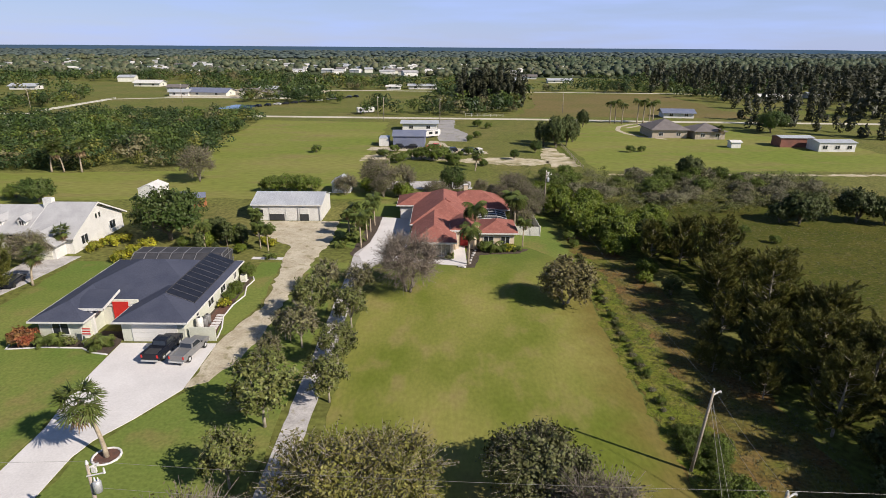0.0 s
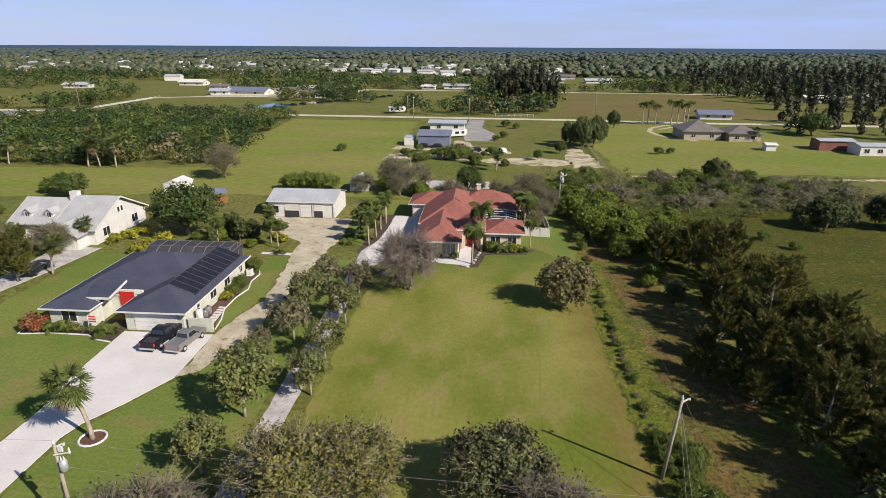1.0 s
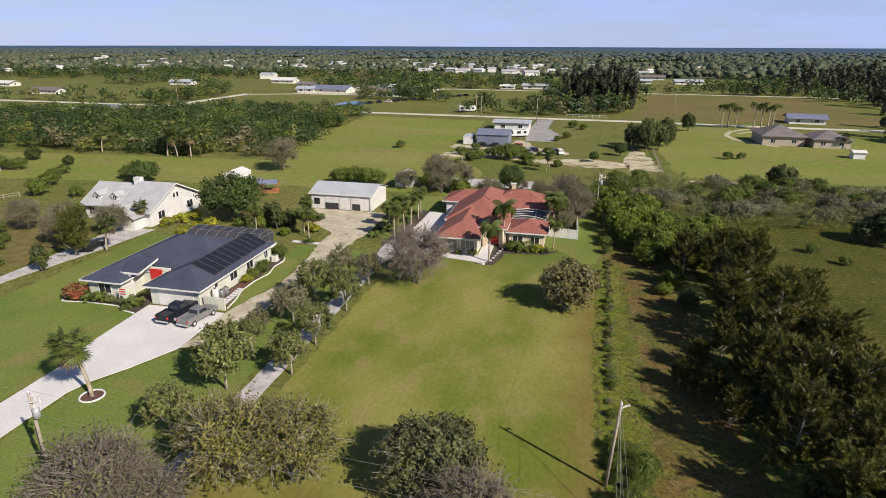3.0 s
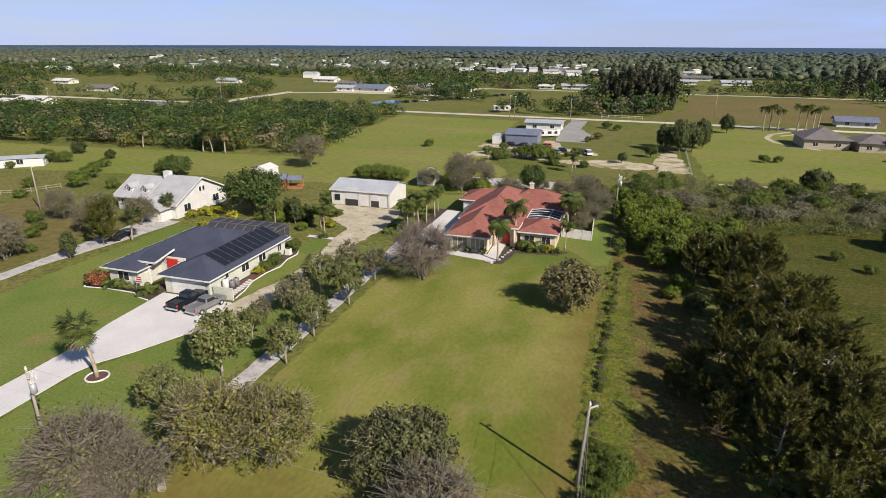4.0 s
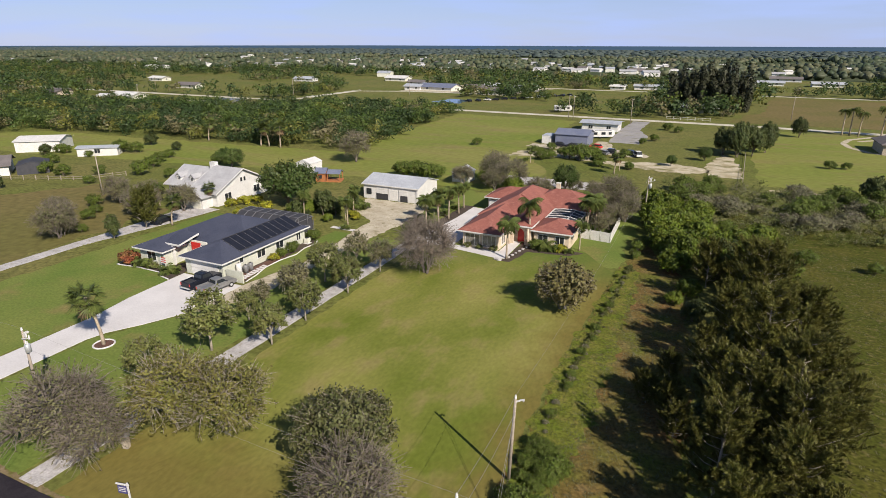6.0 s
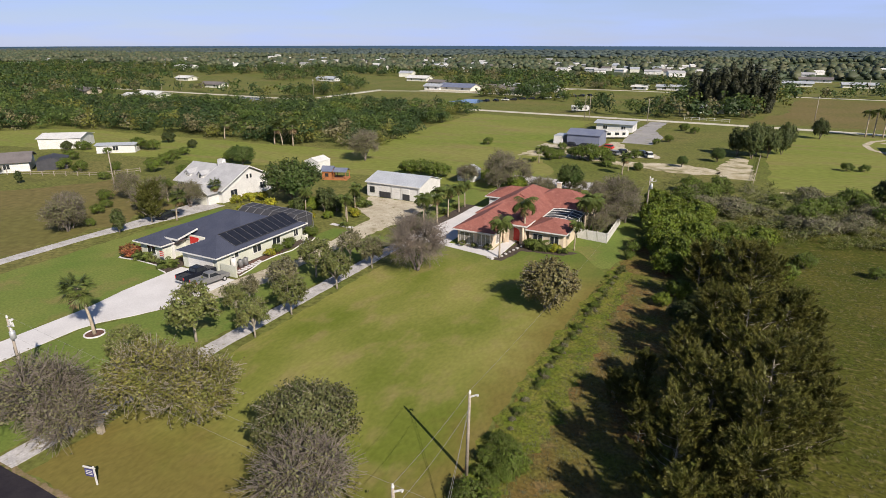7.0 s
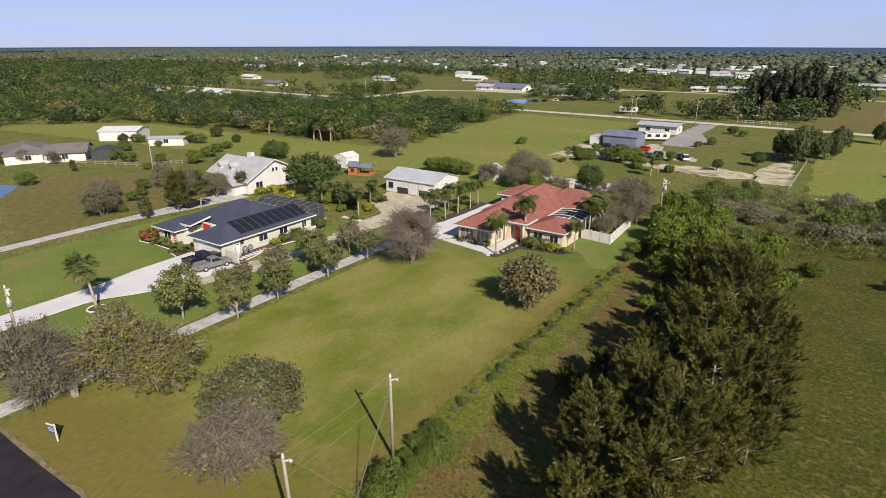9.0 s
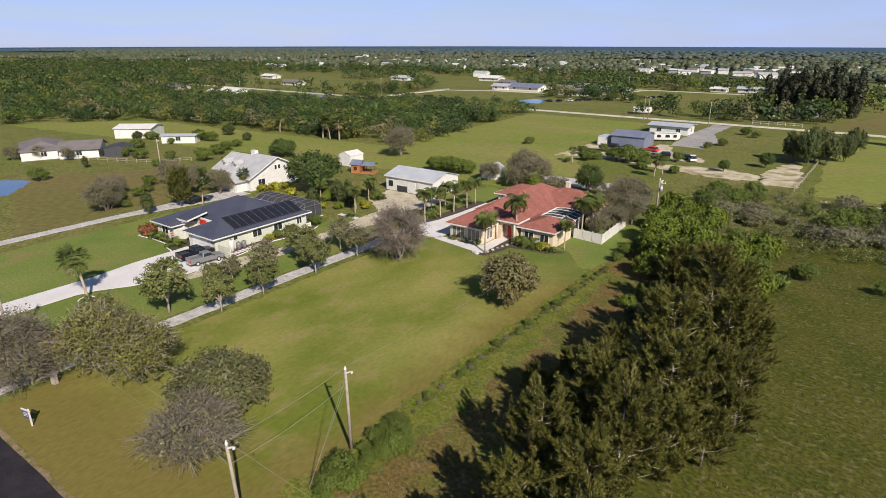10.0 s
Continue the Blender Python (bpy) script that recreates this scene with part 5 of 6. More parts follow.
spots = [(rnd.gauss(-150, 130), rnd.uniform(640, 900)) for _ in range(60)] + [(rnd.uniform(-700, -250), rnd.uniform(520, 1100)) for _ in range(44)] + [(rnd.uniform(-1100, -500), rnd.uniform(400, 1200)) for _ in range(36)]
for x, y in spots:
    far_building("house", "far-off pale house among trees", x, y, rnd.uniform(9, 18), rnd.uniform(8, 12), rnd.uniform(2.8, 4.2), rnd.choice(["white", "metal_roof", "pale_roof", "dull_roof", "white"]),
                 rnd.choice(["white", "white", "stucco"]), windows=0, pitch=0.3, turn=rnd.uniform(-25, 25))

# ---- trees ----
oak = tree_thing("tree", "young oak with sparse olive crown", 11, 5.2, 2.2, "oak_leaf", 4200, 0.165, "pale_bark", limbs=7, trunk_r=0.11, fork=0.3, clump=0.26, twigs=260, twig_r=0.024, spiky=0.35)
oak_b = tree_thing("tree", "young oak with thin grey-green crown", 12, 5.2, 2.0, "grey_leaf", 2000, 0.18, "pale_bark", limbs=7, trunk_r=0.1, fork=0.3, clump=0.26, twigs=280, twig_r=0.028, spiky=0.4)
multi = tree_thing("tree", "many-stemmed tree with bare twigs and olive leaves", 13, 7.5, 4.0, "multi_leaf", 10000, 0.16, "pale_bark", limbs=12, trunk_r=0.13, fork=0.16, clump=0.34, trunks=4, upward=1.6, twigs=900,
                   twig_r=0.03, low=0.6, spiky=0.5, lobe=0.48)
grey_shrub = tree_thing("tree", "grey twiggy tree with few leaves", 14, 5.6, 4.0, "grey_leaf", 4200, 0.145, "twig", limbs=13, trunk_r=0.10, fork=0.12, clump=0.3, trunks=4, upward=1.4, twigs=1700, twig_r=0.029,
                        low=0.3, spiky=0.45, lobe=0.55)
round_bush = tree_thing("tree", "dense rounded dark-olive tree", 15, 5.2, 3.8, "bush_olive", 15000, 0.175, "pale_bark", limbs=15, trunk_r=0.15, fork=0.12, clump=0.3, trunks=2, twigs=800, twig_r=0.028, low=0.3, lobe=0.45,
                        spiky=0.3, upward=1.0)
round_tree = tree_thing("tree", "rounded grey-olive tree standing alone on the lawn", 16, 6.4, 3.5, "round_leaf", 9500, 0.22, "pale_bark", limbs=15, trunk_r=0.17, fork=0.12, clump=0.26, trunks=2, twigs=1000, twig_r=0.022,
                        low=0.3, upward=1.0, spiky=0.3)
pink_tree = tree_thing("tree", "half-bare tree with faded pinkish leaves", 17, 8.8, 4.5, "pink_leaf", 7000, 0.115, "twig", limbs=14, trunk_r=0.15, fork=0.12, clump=0.34, trunks=4, upward=1.6, twigs=2300, twig_r=0.026,
                       low=0.4, spiky=0.45, lobe=0.5)
bare_tree = tree_thing("tree", "half-bare grey tree with fine twigs", 27, 8.0, 4.4, "grey_leaf", 5000, 0.18, "twig", limbs=12, trunk_r=0.15, fork=0.16, clump=0.35, trunks=3, upward=1.1, twigs=1300, twig_r=0.032, spiky=0.35,
                       lobe=0.46)
bright_bush = tree_thing("shrub", "bright green leafy shrub in the thicket", 18, 4.4, 2.8, "bright_leaf", 7000, 0.24, limbs=9, trunk_r=0.09, fork=0.14, clump=0.35, trunks=2, category="shrub", twigs=300, low=0.2)
dark_tree = tree_thing("tree", "dark green broadleaf tree with dense crown", 19, 8.0, 4.2, "dark_leaf", 8000, 0.32, limbs=13, trunk_r=0.18, fork=0.16, clump=0.45, trunks=2, twigs=420, low=0.5)
shade_oak = tree_thing("tree", "large spreading green oak tree", 28, 8.6, 5.6, "wood_leaf", 11000, 0.30, limbs=15, trunk_r=0.25, fork=0.2, clump=0.45, trunks=2, twigs=500, low=1.0)
weed = tree_thing("shrub", "low weedy shrub along the fence line", 20, 1.5, 1.0, "oak_leaf", 700, 0.15, limbs=6, trunk_r=0.03, fork=0.12, clump=0.2, category="shrub", twigs=120, low=0.1, spiky=0.45)
bushy = tree_thing("shrub", "leafy green shrub along the fence line", 21, 2.4, 1.6, "bush_leaf", 3000, 0.14, limbs=8, trunk_r=0.05, fork=0.1, clump=0.25, category="shrub", twigs=200, low=0.1, spiky=0.4)
scrub = tree_thing("shrub", "grey dry scrub with bare twigs", 22, 2.2, 2.2, "scrub_leaf", 1400, 0.18, "pale_bark", limbs=9, trunk_r=0.04, fork=0.1, clump=0.3, trunks=2, category="shrub", upward=0.9, twigs=400, twig_r=0.026, low=0.1)
yellow = tree_thing("shrub", "yellow-green ornamental shrub in a garden bed", 23, 1.8, 1.3, "yellow_leaf", 900, 0.24, limbs=7, trunk_r=0.04, fork=0.1, clump=0.25, category="shrub", twigs=90, low=0.1)
rusty = tree_thing("shrub", "rusty red-leaved shrub beside the wall", 24, 2.0, 1.5, "red_leaf", 1600, 0.2, limbs=8, trunk_r=0.05, fork=0.1, clump=0.25, category="shrub", twigs=140, low=0.1)
column = tree_thing("tree", "narrow upright dark-green conifer", 25, 4.4, 1.1, "dark_leaf", 2600, 0.19, limbs=9, trunk_r=0.08, fork=0.1, clump=0.25, upward=1.2, twigs=200, low=0.2)


def casuarina(seed, height, spread, n, label, leaf="cas_leaf", limbs=40):
    """A feathery casuarina: tall trunk, rising limbs, each set with upright tapering plumes of fine needles."""
    rng = np.random.default_rng(seed)
    s, seg = Shape(), []
    lean = rng.normal(size=2) * 0.04 * height
    s.tube([(0, 0, -0.2), (lean[0] * 0.4, lean[1] * 0.4, height * 0.45), (lean[0], lean[1], height * 0.93)], [height * 0.018, height * 0.012, 0.03], 6)
    seg.append((lean[0], lean[1], height * 0.82, lean[0], lean[1], height))
    for i in range(limbs):
        h = 0.1 + 0.8 * (i + rng.random()) / limbs
        a = i * 2.4 + rng.uniform(-0.6, 0.6)
        reach = spread * min(1.0, (1.1 - h) ** 0.6) * rng.uniform(0.55, 1.05)
        p0 = np.array([lean[0] * h, lean[1] * h, h * height])
        d = np.array([math.cos(a), math.sin(a), rng.uniform(0.3, 0.8)])
        p1 = p0 + d * [1, 1, 0.6] * reach * 0.55
        p2 = p0 + d * reach
        s.tube([p0, p1, p2], [0.08 * (1.15 - h), 0.05, 0.02], 4, cap=False)
        for t in (0.35, 0.55, 0.75, 0.9, 1.0):
            c = (p1 + (p2 - p1) * (t * 2 - 1) if t > 0.5 else p0 + (p1 - p0) * t * 2) + rng.normal(size=3) * 0.25
            u = unit(d * [0.55, 0.55, 0] + rng.normal(size=3) * 0.3 + [0, 0, 0.9])
            seg.append((*(c - u * 0.25), *(c + u * rng.uniform(0.9, 2.0))))
    seg = np.array(seg)
    # needles stand along their plume, close at its tip
    k = seg[rng.integers(0, len(seg), n)]
    axis = unit(k[:, 3:] - k[:, :3])
    u = rng.beta(1.3, 1.25, n)[:, None]
    out = rng.normal(size=(n, 3))
    out = unit(out - (out * axis).sum(1, keepdims=True) * axis)
    p = k[:, :3] + (k[:, 3:] - k[:, :3]) * u + out * (np.abs(rng.normal(size=(n, 1))) * 0.05 + 0.30 * (1.02 - u) ** 0.7 * rng.random((n, 1)))
    d = unit(axis * 1.0 + out * 0.75 + rng.normal(size=(n, 3)) * 0.25)
    e = unit(np.cross(d, out + rng.normal(size=(n, 3)) * 0.35))
    ln, wd = rng.uniform(0.22, 0.5, (n, 1)), rng.uniform(0.05, 0.10, (n, 1))
    v = np.stack([p - d * ln * 0.4, p + e * wd * 0.5, p + d * ln * 0.6, p - e * wd * 0.5], 1).reshape(-1, 3)
    v[:, 2] = np.maximum(v[:, 2], 0.1)
    t = thing("tree", label, "tree")
    part("trunk", s, "pale_bark", t, smooth=True)
    part("crown", raw_mesh("crown", v, np.arange(4 * n).reshape(n, 4), leaf), leaf, t)
    return t


cas = casuarina(31, 10.5, 3.7, 26000, "tall feathery casuarina with grey limbs")
cas_b = casuarina(32, 9.0, 3.3, 22000, "feathery dark casuarina with bare limbs")


conifer = casuarina(33, 6.6, 2.2, 14000, "broad feathery golden-green conifer", "conifer_leaf")


def palm(seed, height, fan=True, n=26, reach=1.5, label="", lean=0.3, dead=6, trunk_r=0.2):
    """A palm: bent trunk, crown of arched fronds cut into narrow leaflets, dry fronds under it."""
    rng = np.random.default_rng(seed)
    t = thing("palm_tree", label, "palm")
    s = Shape()
    pts = [(lean * (k / 6) ** 2, 0, height * k / 6 - 0.1) for k in range(7)]
    s.tube(pts, [trunk_r * 1.5, trunk_r * 1.1, trunk_r, trunk_r * 0.95, trunk_r * 0.95, trunk_r, trunk_r * 1.1], 9)
    part("trunk", s, "palm_bark", t, smooth=True)
    top = np.array([lean, 0, height - 0.1])

    def fronds(count, low, high, mat, name):
        vs, fs = [], []
        for i in range(count):
            a = 6.283 * i / count + rng.uniform(-0.25, 0.25)
            el = rng.uniform(low, high)
            out = np.array([math.cos(a), math.sin(a), 0])
            side = np.array([-math.sin(a), math.cos(a), 0])
            if fan:
                stem = top + out * reach * 0.55 * math.cos(el) + [0, 0, reach * 0.55 * math.sin(el)]
                d = out * math.cos(el) + np.array([0, 0, math.sin(el)])
                up = np.cross(side, d)
                for k in range(15):
                    w = (k / 14 - 0.5) * 3.6
                    tip = stem + (d * math.cos(w) + side * math.sin(w)) * reach * 0.62 * rng.uniform(0.85, 1.1) + [0, 0, -0.2 * reach * rng.uniform(0.6, 1.3)]
                    mid = stem + (tip - stem) * 0.55 + up * 0.05
                    q = np.cross(tip - stem, up)
                    q = q / (np.linalg.norm(q) + 1e-9) * 0.075
                    b = len(vs)
                    vs += [stem, mid + q, tip, mid - q]
                    fs.append((b, b + 1, b + 2, b + 3))
                b = len(vs)
                vs += [top + side * 0.03, stem + side * 0.03, stem - side * 0.03, top - side * 0.03]
                fs.append((b, b + 1, b + 2, b + 3))
            else:
                prev = top
                for k in range(1, 12):
                    u = k / 11
                    ang = el - u * 2.1
                    p = prev + (out * math.cos(ang) + np.array([0, 0, math.sin(ang)])) * reach / 11
                    ln = reach * 0.34 * math.sin(math.pi * min(1, 0.16 + u * 0.84)) + 0.06
                    for sg in (1, -1):
                        for o in (0.0, 0.33, 0.66):
                            r0 = prev + (p - prev) * o
                            tip = r0 + side * sg * ln * 0.85 + out * ln * 0.35 + [0, 0, -ln * rng.uniform(0.3, 0.8)]
                            q = out * 0.05
                            b = len(vs)
                            vs += [r0 - q, r0 + q, tip + q * 0.4, tip - q * 0.4]
                            fs.append((b, b + 1, b + 2, b + 3))
                    prev = p
        part(name, raw_mesh(name, np.array(vs), np.array(fs), mat), mat, t)
    fronds(n, -0.85 if fan else -0.35, 1.4, "palm_leaf", "crown")
    if dead:
        fronds(dead, -1.42, -1.1 if fan else -0.8, "dead_frond", "dry_fronds")
    return t


sabal = palm(41, 6.2, True, 27, 2.15, "leaning cabbage palm with fan fronds above dry ones", 1.15, 5, 0.18)
queen = palm(42, 6.2, False, 22, 2.5, "slender queen palm with arching fronds", 0.25, 2, 0.14)
small_palm = palm(43, 1.0, False, 14, 2.0, "low leafy garden palm in a bed", 0.1, 0, 0.12)
royal = palm(44, 9.0, False, 16, 3.2, "tall royal palm with pale trunk", 0.2, 0, 0.22)

rnd = random.Random(8)


def plant(ob, *spots):
    for x, y, k in spots:
        place(ob, x, y, rnd.uniform(0, 360), k)


# tree rows along the worn drive
plant(oak, (-11.2, 46.2, 0.95), (-11.5, 52.7, 0.95), (-11.4, 61.8, 1.02), (-16.3, 42.3, 1.32), (-16.8, 34.6, 0.95), (-17.8, 49.8, 0.75), (-16.6, 63.8, 1.1))
plant(oak_b, (-11.5, 70.5, 1.0), (-18.6, 58.6, 0.75), (-16.3, 56.9, 1.05), (-18.9, 53.2, 0.7), (-16.2, 71.5, 1.0))
plant(multi, (-8.4, 31.0, 1.0), (-3.9, 32.2, 0.92))
plant(grey_shrub, (-16.4, 25.6, 1.12), (-12.0, 25.4, 0.8), (10.5, 29.0, 0.98))
plant(round_bush, (6.9, 34.0, 1.05))
plant(round_tree, (16.2, 69.2, 1.0))
plant(pink_tree, (-5.1, 72.8, 1.0))
plant(bare_tree, (-22.5, 127.5, 0.6), (-141, 76, 0.5), (-133, 80, 0.45), (-146, 71, 0.5), (14.6, 118, 0.95), (-16.2, 133, 0.95), (-10.5, 127.5, 0.9), (-61, 140.5, 1.1), (-64, 82, 0.7), (-70, 60.5, 0.85), (-68, 76, 0.8), (17.5, 112, 0.75))
plant(cas, (36.2, 47.6, 0.86), (34.4, 41.5, 0.8), (40.4, 53.0, 0.9), (38.3, 61.0, 0.98), (38.6, 75.4, 0.98), (39.2, 44.5, 0.9), (38.6, 28.5, 0.85), (43.0, 31.0, 0.9), (36.0, 25.5, 0.8))
plant(cas_b, (34.4, 54.0, 0.75), (41.6, 67.0, 0.95), (35.4, 67.5, 0.8), (39.2, 39.0, 0.9), (36.8, 83.5, 0.9), (33.0, 60.4, 0.6), (42.2, 59.0, 0.8), (31.2, 47.2, 0.45), (41.6, 48.5, 0.8), (40.4, 35.0, 0.85), (27.6, 53.6, 0.3), (28.4, 52.2, 0.36), (36.0, 35.5, 0.8), (32.6, 84.5, 0.75), (40.5, 80.5, 0.8), (44.4, 62.0, 0.62), (45.0, 56.5, 0.55), (44.2, 69.0, 0.65), (43.6, 51.5, 0.6), (30.6, 50.6, 0.45), (30.0, 57.0, 0.4), (43.0, 75.5, 0.6))
plant(dark_tree, (34.5, 92.5, 0.6), (31.5, 72.5, 0.35), (36.0, 36.0, 0.6), (69, 107, 0.8), (73, 109, 0.7), (81, 108.5, 0.85), (86, 107, 0.75),
      (66, 108, 0.55), (35, 57.0, 0.45), (36.5, 70.5, 0.5), (33.5, 49, 0.4), (37, 33, 0.7), (41, 33, 0.7), (33.5, 31.5, 0.6), (40.5, 26.0, 0.8), (45.5, 27.5, 0.8), (35, 28.5, 0.6), (37.5, 50.5, 0.45), (36.5, 64, 0.5))
plant(bright_bush, (26.5, 97, 1.0), (29.5, 93.5, 1.1), (25, 104, 1.1), (27.5, 109, 1.1), (31, 104, 1.0), (23, 112, 1.0), (28, 88.5, 0.8), (33, 99, 0.9), (24.5, 119, 1.0), (30, 116, 1.0), (21.5, 124, 0.9), (36, 95, 0.8), (30.5, 80, 0.55), (29, 76.5, 0.4), (34, 88, 1.0), (38, 91, 1.0), (41, 88, 0.9), (36.5, 101, 0.9), (40, 105, 0.9))
plant(bushy, (36, 103, 1.2), (40, 98, 1.2), (43, 92, 1.2), (39, 108, 1.0), (46, 100, 1.0), (35, 112, 1.0), (55, 100, 0.7), (58, 95, 0.6), (22, 92, 0.6), (23, 99, 0.7), (22, 96, 0.7))
for i in range(22):
    place(bushy, 21.8 + rnd.uniform(-1.2, 1.6), rnd.uniform(31.5, 41.5), rnd.uniform(0, 360), rnd.uniform(0.3, 0.72))
for i in range(12):
    place(bushy, 21.2 + rnd.gauss(0, 0.3), 43 + i * 3.7 + rnd.uniform(-1.5, 1.5), rnd.uniform(0, 360), rnd.uniform(0.12, 0.36))
for i in range(80):
    y = rnd.uniform(38, 88)
    place(weed if i % 3 else scrub, 20.6 + (y - 40) * 0.03 + rnd.gauss(0, 0.2), y, rnd.uniform(0, 360), rnd.uniform(0.15, 0.42) * (1 if i % 3 else 0.5))
for i in range(46):
    place(scrub, rnd.uniform(26, 92), rnd.uniform(118, 147), rnd.uniform(0, 360), rnd.uniform(0.6, 1.4))
for i in range(30):
    place(bushy, rnd.uniform(24, 80), rnd.uniform(126, 150), rnd.uniform(0, 360), rnd.uniform(0.7, 1.6))
plant(shade_oak, (-48, 95, 1.03), (-87, 119, 0.62), (130, 232, 1.0))
for x, y, k in ((37.5, 194, 0.8), (33.5, 197, 0.7), (41.5, 198, 0.75), (45.5, 206, 0.65), (38.5, 201, 0.8), (47, 222, 0.65), (58, 246, 0.6)):
    place(dark_tree, x, y, rnd.uniform(0, 360), k, k * 1.5)
for x, y, k in ( (1.5, 130, 0.5), (21, 172, 0.25), (29, 184, 0.32)):
    place(shade_oak, x, y, rnd.uniform(0, 360), k, k * 1.45)
plant(bushy, (-40, 130, 1.5), (-37, 130.6, 1.6), (-34, 130.4, 1.6), (-31, 130.8, 1.4), (-3.7, 170, 1.9), (-0.5, 172, 1.6), (-7, 171, 1.5), (-40.5, 182, 1.0), (-118, 93, 1.1), (-111, 98, 1.0), (-104, 90, 0.8), (-111, 64, 1.3),
      (-94, 122, 1.4), (-134, 122, 1.6), (-130, 124, 1.3), (-101, 102, 1.5), (12, 215, 1.0), (9, 208, 0.8), (14, 245, 1.2), (18, 240, 1.0), (60, 186, 0.9), (64, 187, 0.8), (-16, 184, 0.9), (-84, 77, 1.0), (-76, 70, 0.8),
      (-29.3, 78.2, 0.8), (-28.8, 69.3, 0.6), (-28.8, 72.0, 0.7), (6.6, 89.8, 0.7), (9.8, 89.9, 0.5), (63.5, 146, 1.6))
plant(dark_tree, (63.5, 147, 0.75), (-152, 110, 0.4), (-138, 136, 0.5), (-122, 132, 0.35))
plant(column, (-36.9, 91.4, 1.1), (-34.5, 92.2, 0.9), (-60.9, 64.1, 1.0), (-38.6, 93, 0.9), (-118, 78, 0.7))
plant(conifer, (-61.4, 71.0, 1.1))
plant(yellow, (-51.2, 84, 0.9), (-50.2, 86.5, 1.0), (-49.4, 89.5, 1.0), (-57.8, 88.6, 0.9), (-56.5, 91.0, 1.0), (-55.4, 93.4, 0.9), (-28.9, 67.5, 0.6), (10.8, 90.0, 0.7))
plant(weed, (-3.9, 85.9, 0.7), (-1.7, 85.9, 0.6), (0.7, 85.9, 0.75), (-47.2, 57.2, 0.8), (-42.6, 57.0, 0.7))
plant(rusty, (-48.0, 57.0, 1.0))
place(sabal, -28.3, 38.15, 200 + rnd.uniform(-2, 2), 0.95)
plant(sabal, (-104, 150, 1.2), (-101, 150.5, 1.0), (-96, 150, 1.15), (-128, 151, 1.0), (8.4, 155, 0.8), (-15.5, 160, 0.6), (9, 160, 0.55), (-58.5, 74.2, 0.8), (-62.2, 86.5, 0.7), (102, 214, 0.7))
plant(queen, (3.7, 83.6, 0.98), (5.1, 91.2, 1.2), (13.3, 92.2, 0.75), (-13.7, 95.5, 0.85), (-13.6, 99.8, 0.9), (-13.3, 104, 0.85), (-13.9, 108, 0.8), (-14.2, 91.3, 0.9), (12.8, 100.2, 1.0), (13.8, 102.4, 0.95), (12.6, 104.6, 1.0),
      (-39.9, 89.4, 0.75), (-31, 90.5, 0.7), (-29.0, 88.2, 0.75), (-34.5, 99, 0.7), (-33.2, 96.6, 0.65), (-72, 83, 0.7), (-17, 97, 0.75), (-16.5, 101, 0.8))
plant(small_palm, (-45.6, 57.1, 0.9), (-44.0, 57.2, 0.8), (-39.5, 56.4, 0.95), (-38.6, 57.2, 0.7), (8.2, 89.9, 1.15), (12.0, 90.2, 0.7), (-47, 84.8, 0.8), (-38, 86.2, 0.8), (-32, 99, 0.9), (-27.8, 85.8, 0.7), (-35.6, 94, 1.0), (7.2, 90.3, 0.7))
plant(royal, (73, 259, 1.0), (75.5, 260, 1.05), (78, 258, 0.95), (85, 259, 1.1), (88, 260, 1.1), (90, 258, 1.0), (92.5, 261, 1.05))


# gardens and yards
for i in range(26):
    place((small_palm, bushy, column, yellow, bright_bush)[i % 5], rnd.uniform(-46, -28.5), rnd.uniform(85.5, 99), rnd.uniform(0, 360), rnd.uniform(0.5, 0.95) * (0.6 if i % 5 == 4 else 1))
for i in range(10):
    place(bare_tree if i % 2 else bushy, rnd.uniform(-84, -66), rnd.uniform(58, 84), rnd.uniform(0, 360), rnd.uniform(0.4, 0.75))
for i in range(9):
    place(bare_tree if i % 3 else bright_bush, rnd.uniform(-20, 22), rnd.uniform(119, 132), rnd.uniform(0, 360), rnd.uniform(0.4, 0.8))
for i in range(8):
    place(small_palm, rnd.uniform(-18, -14.2), rnd.uniform(88, 110), rnd.uniform(0, 360), rnd.uniform(0.6, 1.0))
for i in range(14):
    place(bushy, rnd.uniform(-20, 12), rnd.uniform(160, 180), rnd.uniform(0, 360), rnd.uniform(0.5, 1.3))
for i in range(10):
    place(bushy, rnd.uniform(-150, -90), rnd.uniform(92, 128), rnd.uniform(0, 360), rnd.uniform(0.6, 1.3))
plant(bare_tree, (12.5, 114.5, 0.7), (15.8, 106.5, 0.6), (14.5, 103, 0.5))


